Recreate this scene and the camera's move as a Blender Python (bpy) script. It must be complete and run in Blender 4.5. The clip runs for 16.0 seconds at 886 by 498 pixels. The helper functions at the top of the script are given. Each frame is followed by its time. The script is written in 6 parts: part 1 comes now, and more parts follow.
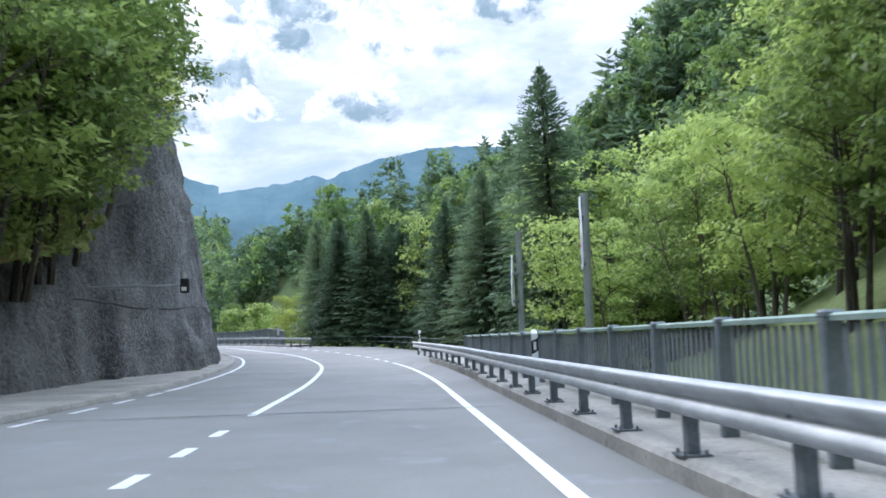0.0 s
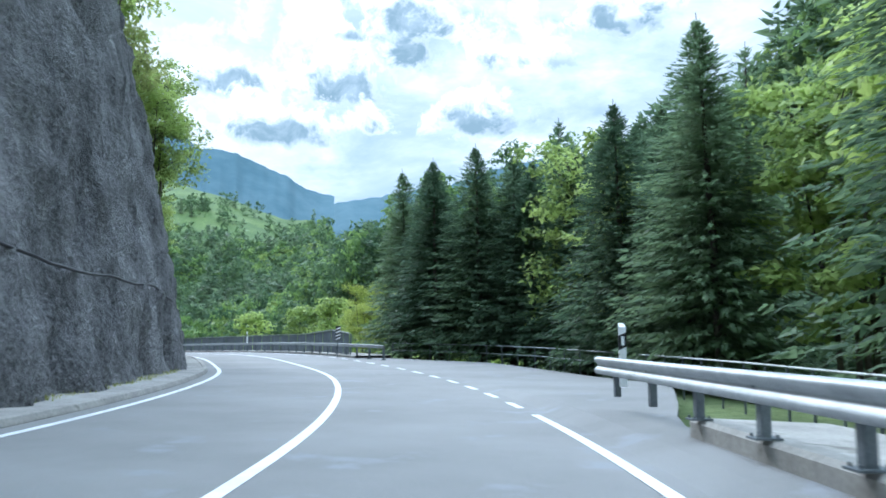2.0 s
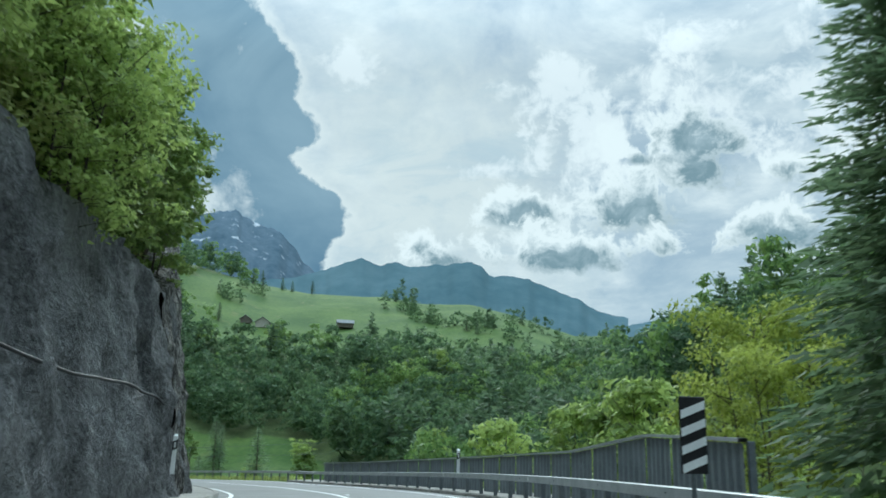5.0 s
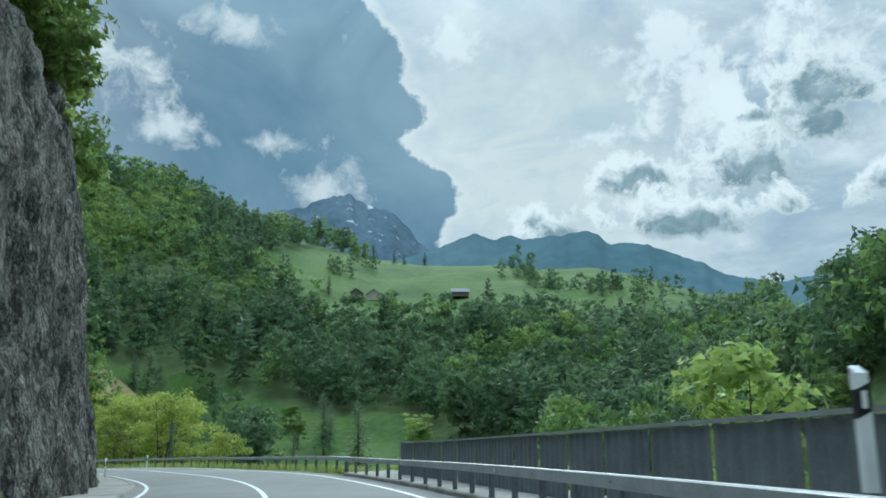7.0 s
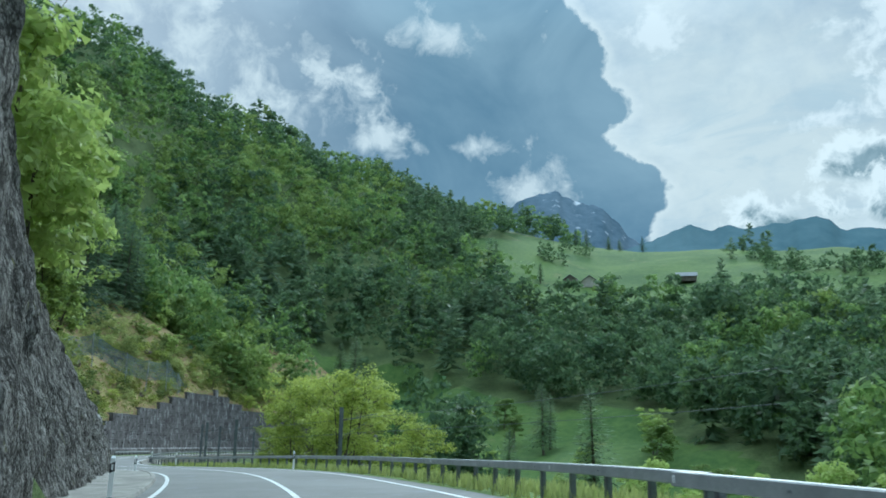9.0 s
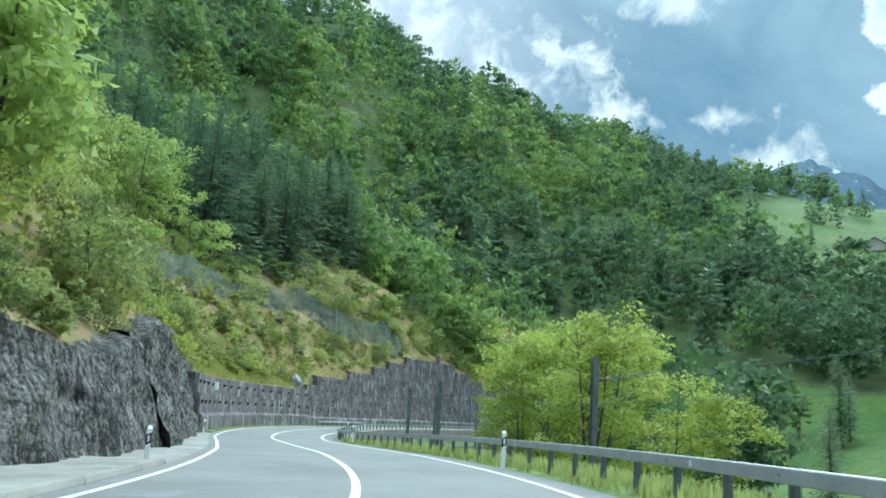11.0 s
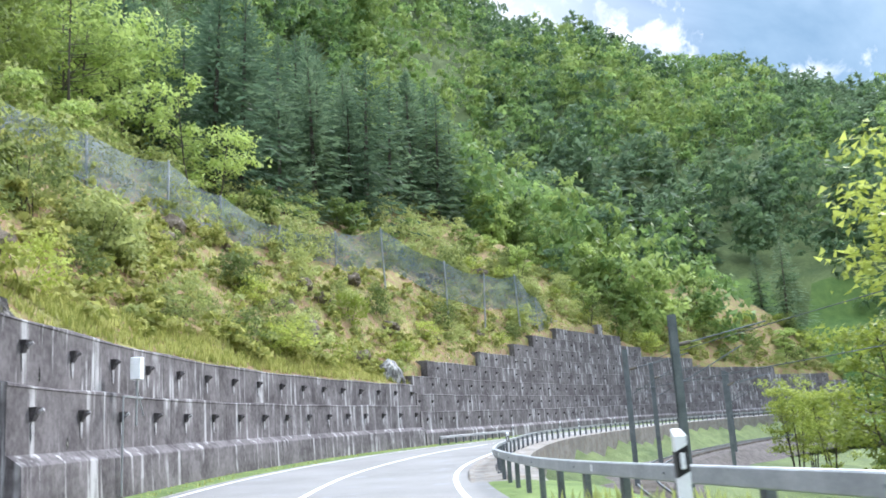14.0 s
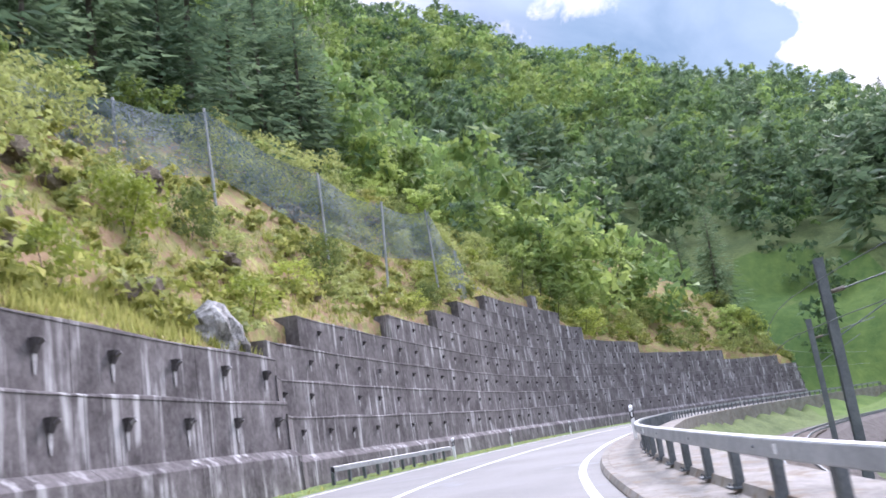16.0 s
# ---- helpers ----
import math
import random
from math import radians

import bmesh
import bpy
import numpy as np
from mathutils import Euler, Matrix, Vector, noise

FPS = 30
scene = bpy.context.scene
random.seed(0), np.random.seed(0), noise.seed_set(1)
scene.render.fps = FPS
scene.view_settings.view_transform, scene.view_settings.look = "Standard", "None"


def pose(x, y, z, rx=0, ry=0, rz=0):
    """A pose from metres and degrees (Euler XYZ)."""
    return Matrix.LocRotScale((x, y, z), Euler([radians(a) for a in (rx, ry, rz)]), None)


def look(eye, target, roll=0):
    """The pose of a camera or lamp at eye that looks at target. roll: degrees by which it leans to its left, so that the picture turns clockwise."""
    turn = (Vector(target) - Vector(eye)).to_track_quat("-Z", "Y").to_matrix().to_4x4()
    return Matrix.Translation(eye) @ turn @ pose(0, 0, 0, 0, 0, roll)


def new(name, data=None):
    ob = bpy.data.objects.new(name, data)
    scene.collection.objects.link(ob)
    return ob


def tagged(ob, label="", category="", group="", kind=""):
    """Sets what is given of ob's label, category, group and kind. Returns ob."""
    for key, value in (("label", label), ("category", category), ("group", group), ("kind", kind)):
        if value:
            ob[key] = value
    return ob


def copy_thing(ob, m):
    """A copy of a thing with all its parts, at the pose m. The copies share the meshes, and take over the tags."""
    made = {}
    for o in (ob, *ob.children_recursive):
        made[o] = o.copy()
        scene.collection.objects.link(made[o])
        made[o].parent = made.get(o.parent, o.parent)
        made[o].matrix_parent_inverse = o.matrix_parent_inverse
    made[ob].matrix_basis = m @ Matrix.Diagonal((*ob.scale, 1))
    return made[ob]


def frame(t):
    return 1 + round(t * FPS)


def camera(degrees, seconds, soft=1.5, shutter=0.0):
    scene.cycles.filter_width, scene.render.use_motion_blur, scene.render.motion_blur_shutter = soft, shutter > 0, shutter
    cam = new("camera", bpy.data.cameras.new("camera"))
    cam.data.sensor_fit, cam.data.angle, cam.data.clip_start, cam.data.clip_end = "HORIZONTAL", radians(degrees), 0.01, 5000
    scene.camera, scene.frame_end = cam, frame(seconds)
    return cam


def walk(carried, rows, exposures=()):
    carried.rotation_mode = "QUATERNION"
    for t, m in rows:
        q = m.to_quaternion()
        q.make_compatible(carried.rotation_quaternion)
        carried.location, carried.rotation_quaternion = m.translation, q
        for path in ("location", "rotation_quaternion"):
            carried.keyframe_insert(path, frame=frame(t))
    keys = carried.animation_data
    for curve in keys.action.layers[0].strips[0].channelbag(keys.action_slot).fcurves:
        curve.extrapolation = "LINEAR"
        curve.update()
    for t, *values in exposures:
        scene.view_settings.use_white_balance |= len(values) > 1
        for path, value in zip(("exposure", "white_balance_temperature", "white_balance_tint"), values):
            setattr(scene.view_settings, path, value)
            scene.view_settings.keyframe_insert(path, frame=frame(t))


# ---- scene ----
# ---- camera ----
cam = camera(55.71, 16.0, soft=1.72, shutter=0.15)
PATH = [
    (0.0, pose(0.00, -0.00, 1.21, 95.86, 1.62, 2.33)),
    (0.5, pose(-0.76, 6.97, 1.14, 95.51, 0.92, 2.80)),
    (1.0, pose(-1.54, 13.85, 1.12, 95.51, 0.41, 4.38)),
    (1.5, pose(-2.40, 20.86, 1.08, 95.99, -0.09, 6.86)),
    (2.0, pose(-3.44, 27.97, 1.06, 96.80, -0.03, 9.84)),
    (2.5, pose(-4.67, 34.99, 1.04, 98.50, -0.04, 12.97)),
    (3.0, pose(-6.15, 41.84, 1.07, 100.47, 0.24, 16.18)),
    (3.5, pose(-8.04, 48.51, 1.15, 102.63, 0.45, 19.46)),
    (4.0, pose(-10.27, 55.07, 1.26, 104.31, 0.23, 23.11)),
    (4.5, pose(-12.87, 61.27, 1.39, 105.05, -0.05, 26.67)),
    (5.0, pose(-15.93, 66.91, 1.49, 105.08, -1.49, 29.68)),
    (5.5, pose(-19.28, 72.64, 1.65, 104.17, -0.85, 32.57)),
    (6.0, pose(-22.91, 78.74, 1.82, 103.60, -0.43, 34.48)),
    (6.5, pose(-27.04, 85.01, 1.88, 103.34, -0.34, 36.19)),
    (7.0, pose(-31.80, 91.09, 1.89, 103.33, -0.01, 38.08)),
    (7.5, pose(-37.00, 96.71, 1.88, 103.27, 1.37, 40.32)),
    (8.0, pose(-42.48, 101.83, 1.84, 103.40, 1.12, 43.23)),
    (8.5, pose(-48.06, 106.55, 1.78, 103.37, 0.28, 47.41)),
    (9.0, pose(-53.73, 110.87, 1.74, 103.16, -1.15, 52.33)),
    (9.5, pose(-59.45, 114.77, 1.70, 102.77, -2.26, 57.20)),
    (10.0, pose(-65.29, 118.20, 1.66, 102.25, -3.12, 61.41)),
    (10.5, pose(-71.37, 121.37, 1.60, 101.70, -3.58, 65.14)),
    (11.0, pose(-77.82, 124.52, 1.54, 101.19, -3.49, 68.15)),
    (11.5, pose(-84.64, 127.53, 1.51, 101.07, -3.11, 70.73)),
    (12.0, pose(-91.82, 130.09, 1.45, 101.30, -2.65, 72.91)),
    (12.5, pose(-99.28, 131.99, 1.36, 101.40, -1.60, 74.44)),
    (13.0, pose(-106.98, 133.30, 1.16, 101.42, -0.41, 75.28)),
    (13.5, pose(-114.88, 134.42, 0.94, 101.49, 1.32, 75.94)),
    (14.0, pose(-122.90, 135.42, 0.73, 101.77, 3.24, 76.11)),
    (14.5, pose(-130.90, 136.50, 0.54, 102.13, 4.96, 75.82)),
    (15.0, pose(-138.86, 137.92, 0.41, 102.48, 6.43, 74.50)),
    (15.5, pose(-146.73, 139.83, 0.32, 102.71, 7.27, 71.78)),
    (16.0, pose(-154.34, 142.29, 0.31, 102.69, 7.53, 67.40)),
]
EXPOSURE = [
    (0.0, 0.53, 5600, 17), (1.5, 0.58, 5400, 13), (2.5, 0.44, 5100, 3), (3.5, 0.24, 5100, -3), (4.5, -0.14, 5550, -3), (7.5, -0.27, 5400, -3),
    (9.5, -0.20, 5220, -4), (10.2, 0.0, 5200, -3), (11.0, 0.33, 5400, -5), (12.5, 0.68, 5400, -3), (14.0, 0.92, 5850, 17), (16.0, 0.80, 5900, 30),
]
walk(cam, PATH, EXPOSURE)

# ---- world and sun ----
SUN_AZ, SUN_EL = 38.0, 36.0     # degrees, azimuth counted from +y towards -x


def build_world():
    w = bpy.data.worlds.new("cloudy_sky")
    scene.world = w
    w.use_nodes = True
    nt = w.node_tree
    nt.nodes.clear()
    N, L = nt.nodes.new, nt.links.new

    def math_node(op, a, b=None, c=None, clamp=False):
        n = N("ShaderNodeMath")
        n.operation, n.use_clamp = op, clamp
        for k, v in enumerate((a, b, c)):
            if v is None:
                continue
            if isinstance(v, (int, float)):
                n.inputs[k].default_value = v
            else:
                L(v, n.inputs[k])
        return n.outputs[0]

    def ramp(fac, stops):
        n = N("ShaderNodeValToRGB")
        e = n.color_ramp.elements
        while len(e) < len(stops):
            e.new(0.5)
        for el, (p, c) in zip(e, stops):
            el.position, el.color = p, (*c, 1)
        L(fac, n.inputs[0])
        return n.outputs[0]

    def mix(fac, a, b):
        n = N("ShaderNodeMix")
        n.data_type = "RGBA"
        L(fac, n.inputs[0])
        for k, v in ((6, a), (7, b)):
            if isinstance(v, tuple):
                n.inputs[k].default_value = (*v, 1)
            else:
                L(v, n.inputs[k])
        return n.outputs[2]

    def noise_tex(vec, scale, detail=6, rough=0.6, dist=0.0):
        n = N("ShaderNodeTexNoise")
        n.inputs["Scale"].default_value, n.inputs["Detail"].default_value = scale, detail
        n.inputs["Roughness"].default_value, n.inputs["Distortion"].default_value = rough, dist
        L(vec, n.inputs["Vector"])
        return n.outputs["Fac"]

    sky = N("ShaderNodeTexSky")
    sky.sky_type, sky.sun_disc = "NISHITA", False
    sky.sun_elevation, sky.sun_rotation = radians(SUN_EL), radians(-SUN_AZ)
    tc = N("ShaderNodeTexCoord")
    geo = tc.outputs["Generated"]
    sep = N("ShaderNodeSeparateXYZ")
    L(geo, sep.inputs[0])
    # flattened cloud layer: project the direction on a plane overhead
    up = math_node("MAXIMUM", sep.outputs[2], 0.02)
    den = math_node("ADD", up, 0.22)
    comb = N("ShaderNodeCombineXYZ")
    L(math_node("DIVIDE", sep.outputs[0], den), comb.inputs[0])
    L(math_node("DIVIDE", sep.outputs[1], den), comb.inputs[1])
    L(math_node("MULTIPLY", up, 1.6), comb.inputs[2])
    plane = comb.outputs[0]
    n1 = noise_tex(plane, 2.1, 9, 0.62, 0.4)
    n2 = noise_tex(plane, 5.5, 7, 0.6, 0.2)
    az = math_node("MULTIPLY", math_node("ARCTAN2", math_node("MULTIPLY", sep.outputs[0], -1.0), sep.outputs[1]), 180 / math.pi)
    el = math_node("MULTIPLY", math_node("ARCSINE", sep.outputs[2]), 180 / math.pi)

    def puffs(scale):
        """Rounded billows with creases between them, about 0.5 on average."""
        total = None
        for k, (f, w) in enumerate(((1.0, 1.0), (2.3, 0.6), (5.1, 0.35), (11.0, 0.2))):
            one = math_node("MULTIPLY", math_node("ABSOLUTE", math_node("SUBTRACT", noise_tex(geo, scale * f, 1.0, 0.5), 0.5)), w)
            total = one if total is None else math_node("ADD", total, one)
        return math_node("ADD", 0.5, math_node("MULTIPLY", math_node("SUBTRACT", 0.17, total), 2.6))

    billow = puffs(9.0)
    crinkle = noise_tex(geo, 30.0, 8, 0.66, 0.4)
    broad = noise_tex(geo, 13.0, 5, 0.55, 0.3)

    def puff(az0, el0, wide, high, soft=0.35, amp=3.6, flat=1.7):
        """A cumulus at a place in the sky, in degrees: a flat base, a crinkled top; 1 inside, 0 outside."""
        u = math_node("MULTIPLY", math_node("SUBTRACT", az, az0), 1.0 / wide)
        v = math_node("MULTIPLY", math_node("SUBTRACT", el, el0), 1.0 / high)
        v = math_node("MAXIMUM", v, math_node("MULTIPLY", v, -flat))
        d = math_node("SQRT", math_node("ADD", math_node("MULTIPLY", u, u), math_node("MULTIPLY", v, v)))
        d = math_node("ADD", d, math_node("MULTIPLY", math_node("SUBTRACT", crinkle, 0.5), amp))
        d = math_node("ADD", d, math_node("MULTIPLY", math_node("SUBTRACT", broad, 0.5), amp * 1.3))
        return math_node("MULTIPLY", math_node("SUBTRACT", 1.0, d), 1.0 / soft, clamp=True)

    scaled = N("ShaderNodeVectorMath")
    scaled.operation = "SCALE"
    L(sky.outputs[0], scaled.inputs[0])
    scaled.inputs["Scale"].default_value = 0.055
    pale = mix(math_node("MULTIPLY", sep.outputs[2], 1.3, clamp=True), (0.62, 0.72, 0.78), (0.36, 0.49, 0.62))
    half = N("ShaderNodeValue")
    half.outputs[0].default_value = 0.7
    blue = mix(half.outputs[0], scaled.outputs[0], pale)
    veil = ramp(n1, [(0.36, (0, 0, 0)), (0.60, (1, 1, 1))])
    white = mix(ramp(n2, [(0.36, (0, 0, 0)), (0.62, (1, 1, 1))]), (0.66, 0.73, 0.77), (0.97, 0.98, 0.96))
    cloudy = mix(veil, blue, white)
    # the cream-white veil beside the storm cloud, where the hidden sun lights it
    glow = puff(31, 19, 17, 13, 0.8, 0.9, 1.0)
    cloudy = mix(math_node("MULTIPLY", glow, 0.72), cloudy, (0.98, 0.97, 0.90))
    # wisps in the veil
    streak = N("ShaderNodeMapping")
    streak.inputs["Scale"].default_value = (1, 1, 3.2)
    L(geo, streak.inputs["Vector"])
    wisp = ramp(noise_tex(streak.outputs[0], 6.5, 8, 0.6, 0.9), [(0.50, (0, 0, 0)), (0.68, (1, 1, 1))])
    cloudy = mix(math_node("MULTIPLY", wisp, math_node("MULTIPLY", glow, 0.8)), cloudy, (0.62, 0.72, 0.77))
    # white banks of cloud, then grey cumuli with lit rims: azimuth, elevation, half width, half height
    for a0, e0, w0, h0 in ((12, 24.0, 8.5, 4.5), (21, 25.5, 4.0, 2.2), (26.0, 20.6, 4.0, 0.8), (38.0, 27.0, 3.0, 1.2), (5.0, 21.0, 5.0, 2.5), (19.0, 19.5, 4.5, 4.0)):
        cloudy = mix(math_node("MULTIPLY", puff(a0, e0, w0, h0, 0.8, 4.0, 1.2), 0.9), cloudy, (1.04, 1.04, 1.02))
    for a0, e0, w0, h0 in ((12.4, 20.3, 2.1, 2.7), (17.2, 17.3, 2.4, 1.6), (24.4, 17.1, 1.5, 0.85), (20.2, 14.3, 4.6, 0.85), (3.9, 19.2, 2.2, 0.75), (6.0, 15.5, 2.3, 0.8), (16.2, 20.9, 0.7, 0.4), (29.9, 14.2, 1.5, 0.9), (-4.0, 21.5, 3.0, 1.0)):
        cloudy = mix(math_node("MULTIPLY", puff(a0 + 0.8, e0 + 0.5, w0 * 1.75, h0 * 1.95, 0.4, 3.0), 0.95), cloudy, (1.10, 1.10, 1.06))
        tone = math_node("ADD", math_node("MULTIPLY", math_node("SUBTRACT", el, e0), 0.22 / h0), math_node("ADD", 0.14, math_node("MULTIPLY", math_node("SUBTRACT", crinkle, 0.5), 2.2)), clamp=True)
        cloudy = mix(math_node("MULTIPLY", puff(a0, e0, w0 * 1.5, h0 * 1.5, 0.8, 3.0), 0.95), cloudy, mix(tone, (0.25, 0.35, 0.39), (0.66, 0.74, 0.77)))
    # the large storm-grey cloud over the wooded mountain: its ragged flank, azimuth against elevation
    flank = N("ShaderNodeFloatCurve")
    pts = ((0, 38.6), (14.8, 38.2), (15.8, 37.2), (17.7, 37.2), (19.2, 39.4), (20.5, 40.3), (22.4, 39.3), (24.6, 40.8), (26.4, 40.8), (28.2, 43.0), (30.0, 44.2), (36, 50), (60, 75))
    curve = flank.mapping.curves[0]
    while len(curve.points) < len(pts):
        curve.points.new(0.5, 0.5)
    for p, (e0, a0) in zip(curve.points, pts):
        p.location, p.handle_type = (e0 / 60, a0 / 100), "AUTO"
    flank.mapping.update()
    L(math_node("MULTIPLY", el, 1 / 60, clamp=True), flank.inputs["Value"])
    inside = math_node("SUBTRACT", az, math_node("MULTIPLY", flank.outputs[0], 100.0))
    inside = math_node("ADD", inside, math_node("MULTIPLY", math_node("SUBTRACT", billow, 0.5), -1.6))
    inside = math_node("ADD", inside, math_node("MULTIPLY", math_node("SUBTRACT", crinkle, 0.5), 1.6))
    low = math_node("MULTIPLY", math_node("SUBTRACT", 50.0, el), 0.12, clamp=True)
    ended = math_node("MULTIPLY", math_node("SUBTRACT", 128.0, az), 0.04, clamp=True)
    edge = math_node("MULTIPLY", math_node("MULTIPLY", math_node("ADD", inside, 0.9), 1.2, clamp=True), low)
    cloudy = mix(math_node("MULTIPLY", math_node("MULTIPLY", edge, ended), 0.55), cloudy, (1.0, 0.99, 0.94))
    body = math_node("MULTIPLY", math_node("MULTIPLY", math_node("MULTIPLY", inside, 2.2, clamp=True), low), ended)
    shade = mix(ramp(noise_tex(geo, 5.0, 7, 0.55, 0.5), [(0.33, (0, 0, 0)), (0.68, (1, 1, 1))]), (0.16, 0.27, 0.37), (0.36, 0.48, 0.56))
    shade = mix(math_node("MULTIPLY", math_node("SUBTRACT", az, 54.0), 0.045, clamp=True), shade, mix(n2, (0.47, 0.52, 0.59), (0.84, 0.86, 0.89)))
    cloudy = mix(body, cloudy, shade)
    # gaps in it, lit from behind
    for a0, e0, w0, h0 in ((63.5, 22.4, 4.4, 1.7), (68.0, 25.2, 5.5, 2.2), (57.3, 20.5, 2.6, 0.8), (75, 28, 5.0, 2.6), (60.2, 24.3, 2.4, 0.7), (83, 31, 7.0, 4.0), (96, 30, 8.0, 5.0), (46.6, 17.4, 1.4, 1.1), (52.0, 27.5, 3.0, 0.9), (71, 33, 6.0, 2.0), (50, 20.2, 2.0, 0.5)):
        cloudy = mix(math_node("MULTIPLY", puff(a0, e0, w0 * 1.2, h0 * 1.35, 1.5, 4.4, 1.1), 0.85), cloudy, (0.92, 0.93, 0.91))
    bg_cloud = N("ShaderNodeBackground")
    L(cloudy, bg_cloud.inputs[0])
    # an overcast sky is brightest overhead
    lift = math_node("ADD", 0.95, math_node("MULTIPLY", math_node("POWER", math_node("MAXIMUM", math_node("SUBTRACT", sep.outputs[2], 0.45), 0.0), 1.3), 7.5))
    L(lift, bg_cloud.inputs[1])
    out = N("ShaderNodeOutputWorld")
    L(bg_cloud.outputs[0], out.inputs[0])


build_world()
sun = new("sun", bpy.data.lights.new("sun", "SUN"))
sun.data.energy, sun.data.angle, sun.data.color = 2.2, radians(16), (1.0, 0.95, 0.86)
_a, _e = radians(SUN_AZ), radians(SUN_EL)
sun.matrix_world = look((0, 0, 0), (math.sin(_a) * math.cos(_e), -math.cos(_a) * math.cos(_e), -math.sin(_e)))


# ---- materials ----
def mat(name, low, high, rough=0.85, scale=1.0, fine=14.0, bump=0.3, metal=0.0, spec=0.3, streak=0.0, stain=None, stain_cut=0.6,
        per_object=0.0, leaf=0.0, alpha=1.0, bump_dist=0.03, runs=0.0, crack=0.0):
    """Two-scale noise colour between low and high, with bump. streak: vertical grain. stain: a third colour in patches, or in vertical runs. crack: upright broken facets, this many to the metre."""
    m = bpy.data.materials.new(name)
    m.use_nodes = True
    nt = m.node_tree
    N, L = nt.nodes.new, nt.links.new
    bsdf, out = nt.nodes["Principled BSDF"], nt.nodes["Material Output"]
    geo = N("ShaderNodeNewGeometry")
    pos = geo.outputs["Position"]
    if streak:
        mp = N("ShaderNodeMapping")
        mp.inputs["Scale"].default_value = (1, 1, streak)
        L(pos, mp.inputs["Vector"])
        run = mp.outputs[0]
    else:
        run = pos

    def tex(vec, sc, det, ro=0.6):
        n = N("ShaderNodeTexNoise")
        n.inputs["Scale"].default_value, n.inputs["Detail"].default_value, n.inputs["Roughness"].default_value = sc, det, ro
        L(vec, n.inputs["Vector"])
        return n.outputs["Fac"]

    def two(a, b, op="ADD"):
        n = N("ShaderNodeMath")
        n.operation = op
        for k, v in enumerate((a, b)):
            if isinstance(v, (int, float)):
                n.inputs[k].default_value = v
            else:
                L(v, n.inputs[k])
        return n.outputs[0]

    big, small = tex(run, scale, 4), tex(pos, fine, 5, 0.7)
    f = two(two(two(big, 0.65, "MULTIPLY"), two(small, 0.55, "MULTIPLY")), 0.1, "SUBTRACT")
    height = None
    if crack:
        bent = N("ShaderNodeVectorMath")
        bent.operation = "MULTIPLY_ADD"
        shift = N("ShaderNodeTexNoise")
        shift.inputs["Scale"].default_value, shift.inputs["Detail"].default_value = crack * 0.6, 4
        L(pos, shift.inputs["Vector"])
        L(shift.outputs["Color"], bent.inputs[0])
        bent.inputs[1].default_value = (0.9 / crack,) * 3
        tall = N("ShaderNodeMapping")
        tall.inputs["Scale"].default_value = (1, 1, 0.55)
        L(pos, tall.inputs["Vector"])
        L(tall.outputs[0], bent.inputs[2])
        for k, (freq, weight) in enumerate(((crack, 0.24), (crack * 2.7, 0.20))):
            vor = N("ShaderNodeTexVoronoi")
            vor.inputs["Scale"].default_value = freq
            L(bent.outputs[0], vor.inputs["Vector"])
            cell = N("ShaderNodeSeparateColor")
            L(vor.outputs["Color"], cell.inputs[0])
            facet = two(two(cell.outputs[0], 0.8, "MULTIPLY"), vor.outputs["Distance"], "SUBTRACT")
            f = two(f, two(facet, weight, "MULTIPLY"))
            height = facet if height is None else two(height, two(facet, 0.4, "MULTIPLY"))
    if per_object:
        oi = N("ShaderNodeObjectInfo")
        f = two(f, two(two(oi.outputs["Random"], 0.5, "SUBTRACT"), per_object, "MULTIPLY"))
    if leaf:
        f = two(f, two(two(geo.outputs["Random Per Island"], 0.5, "SUBTRACT"), leaf, "MULTIPLY"))
    ramp = N("ShaderNodeValToRGB")
    ramp.color_ramp.elements[0].position, ramp.color_ramp.elements[1].position = 0.36, 0.68
    ramp.color_ramp.elements[0].color, ramp.color_ramp.elements[1].color = (*low, 1), (*high, 1)
    L(f, ramp.inputs[0])
    col = ramp.outputs[0]
    if stain:
        sr = N("ShaderNodeValToRGB")
        sr.color_ramp.elements[0].position, sr.color_ramp.elements[1].position = stain_cut, stain_cut + 0.09
        drip = run
        if runs:
            dm = N("ShaderNodeMapping")
            dm.inputs["Scale"].default_value = (1, 1, runs)
            L(pos, dm.inputs["Vector"])
            drip = dm.outputs[0]
        L(tex(drip, scale * 3.1, 6, 0.65), sr.inputs[0])
        mx = N("ShaderNodeMix")
        mx.data_type = "RGBA"
        if runs:
            patch = N("ShaderNodeMapRange")
            patch.inputs["From Min"].default_value, patch.inputs["From Max"].default_value = 0.40, 0.56
            L(tex(pos, scale * 0.9, 3), patch.inputs["Value"])
            L(two(sr.outputs[0], patch.outputs[0], "MULTIPLY"), mx.inputs[0])
        else:
            L(sr.outputs[0], mx.inputs[0])
        L(col, mx.inputs[6])
        mx.inputs[7].default_value = (*stain, 1)
        col = mx.outputs[2]
    L(col, bsdf.inputs["Base Color"])
    bsdf.inputs["Roughness"].default_value, bsdf.inputs["Metallic"].default_value = rough, metal
    bsdf.inputs["Specular IOR Level"].default_value = spec
    if bump:
        bp = N("ShaderNodeBump")
        bp.inputs["Strength"].default_value, bp.inputs["Distance"].default_value = bump, bump_dist
        L(two(small, two(big, height)) if crack else two(small, big), bp.inputs["Height"])
        L(bp.outputs[0], bsdf.inputs["Normal"])
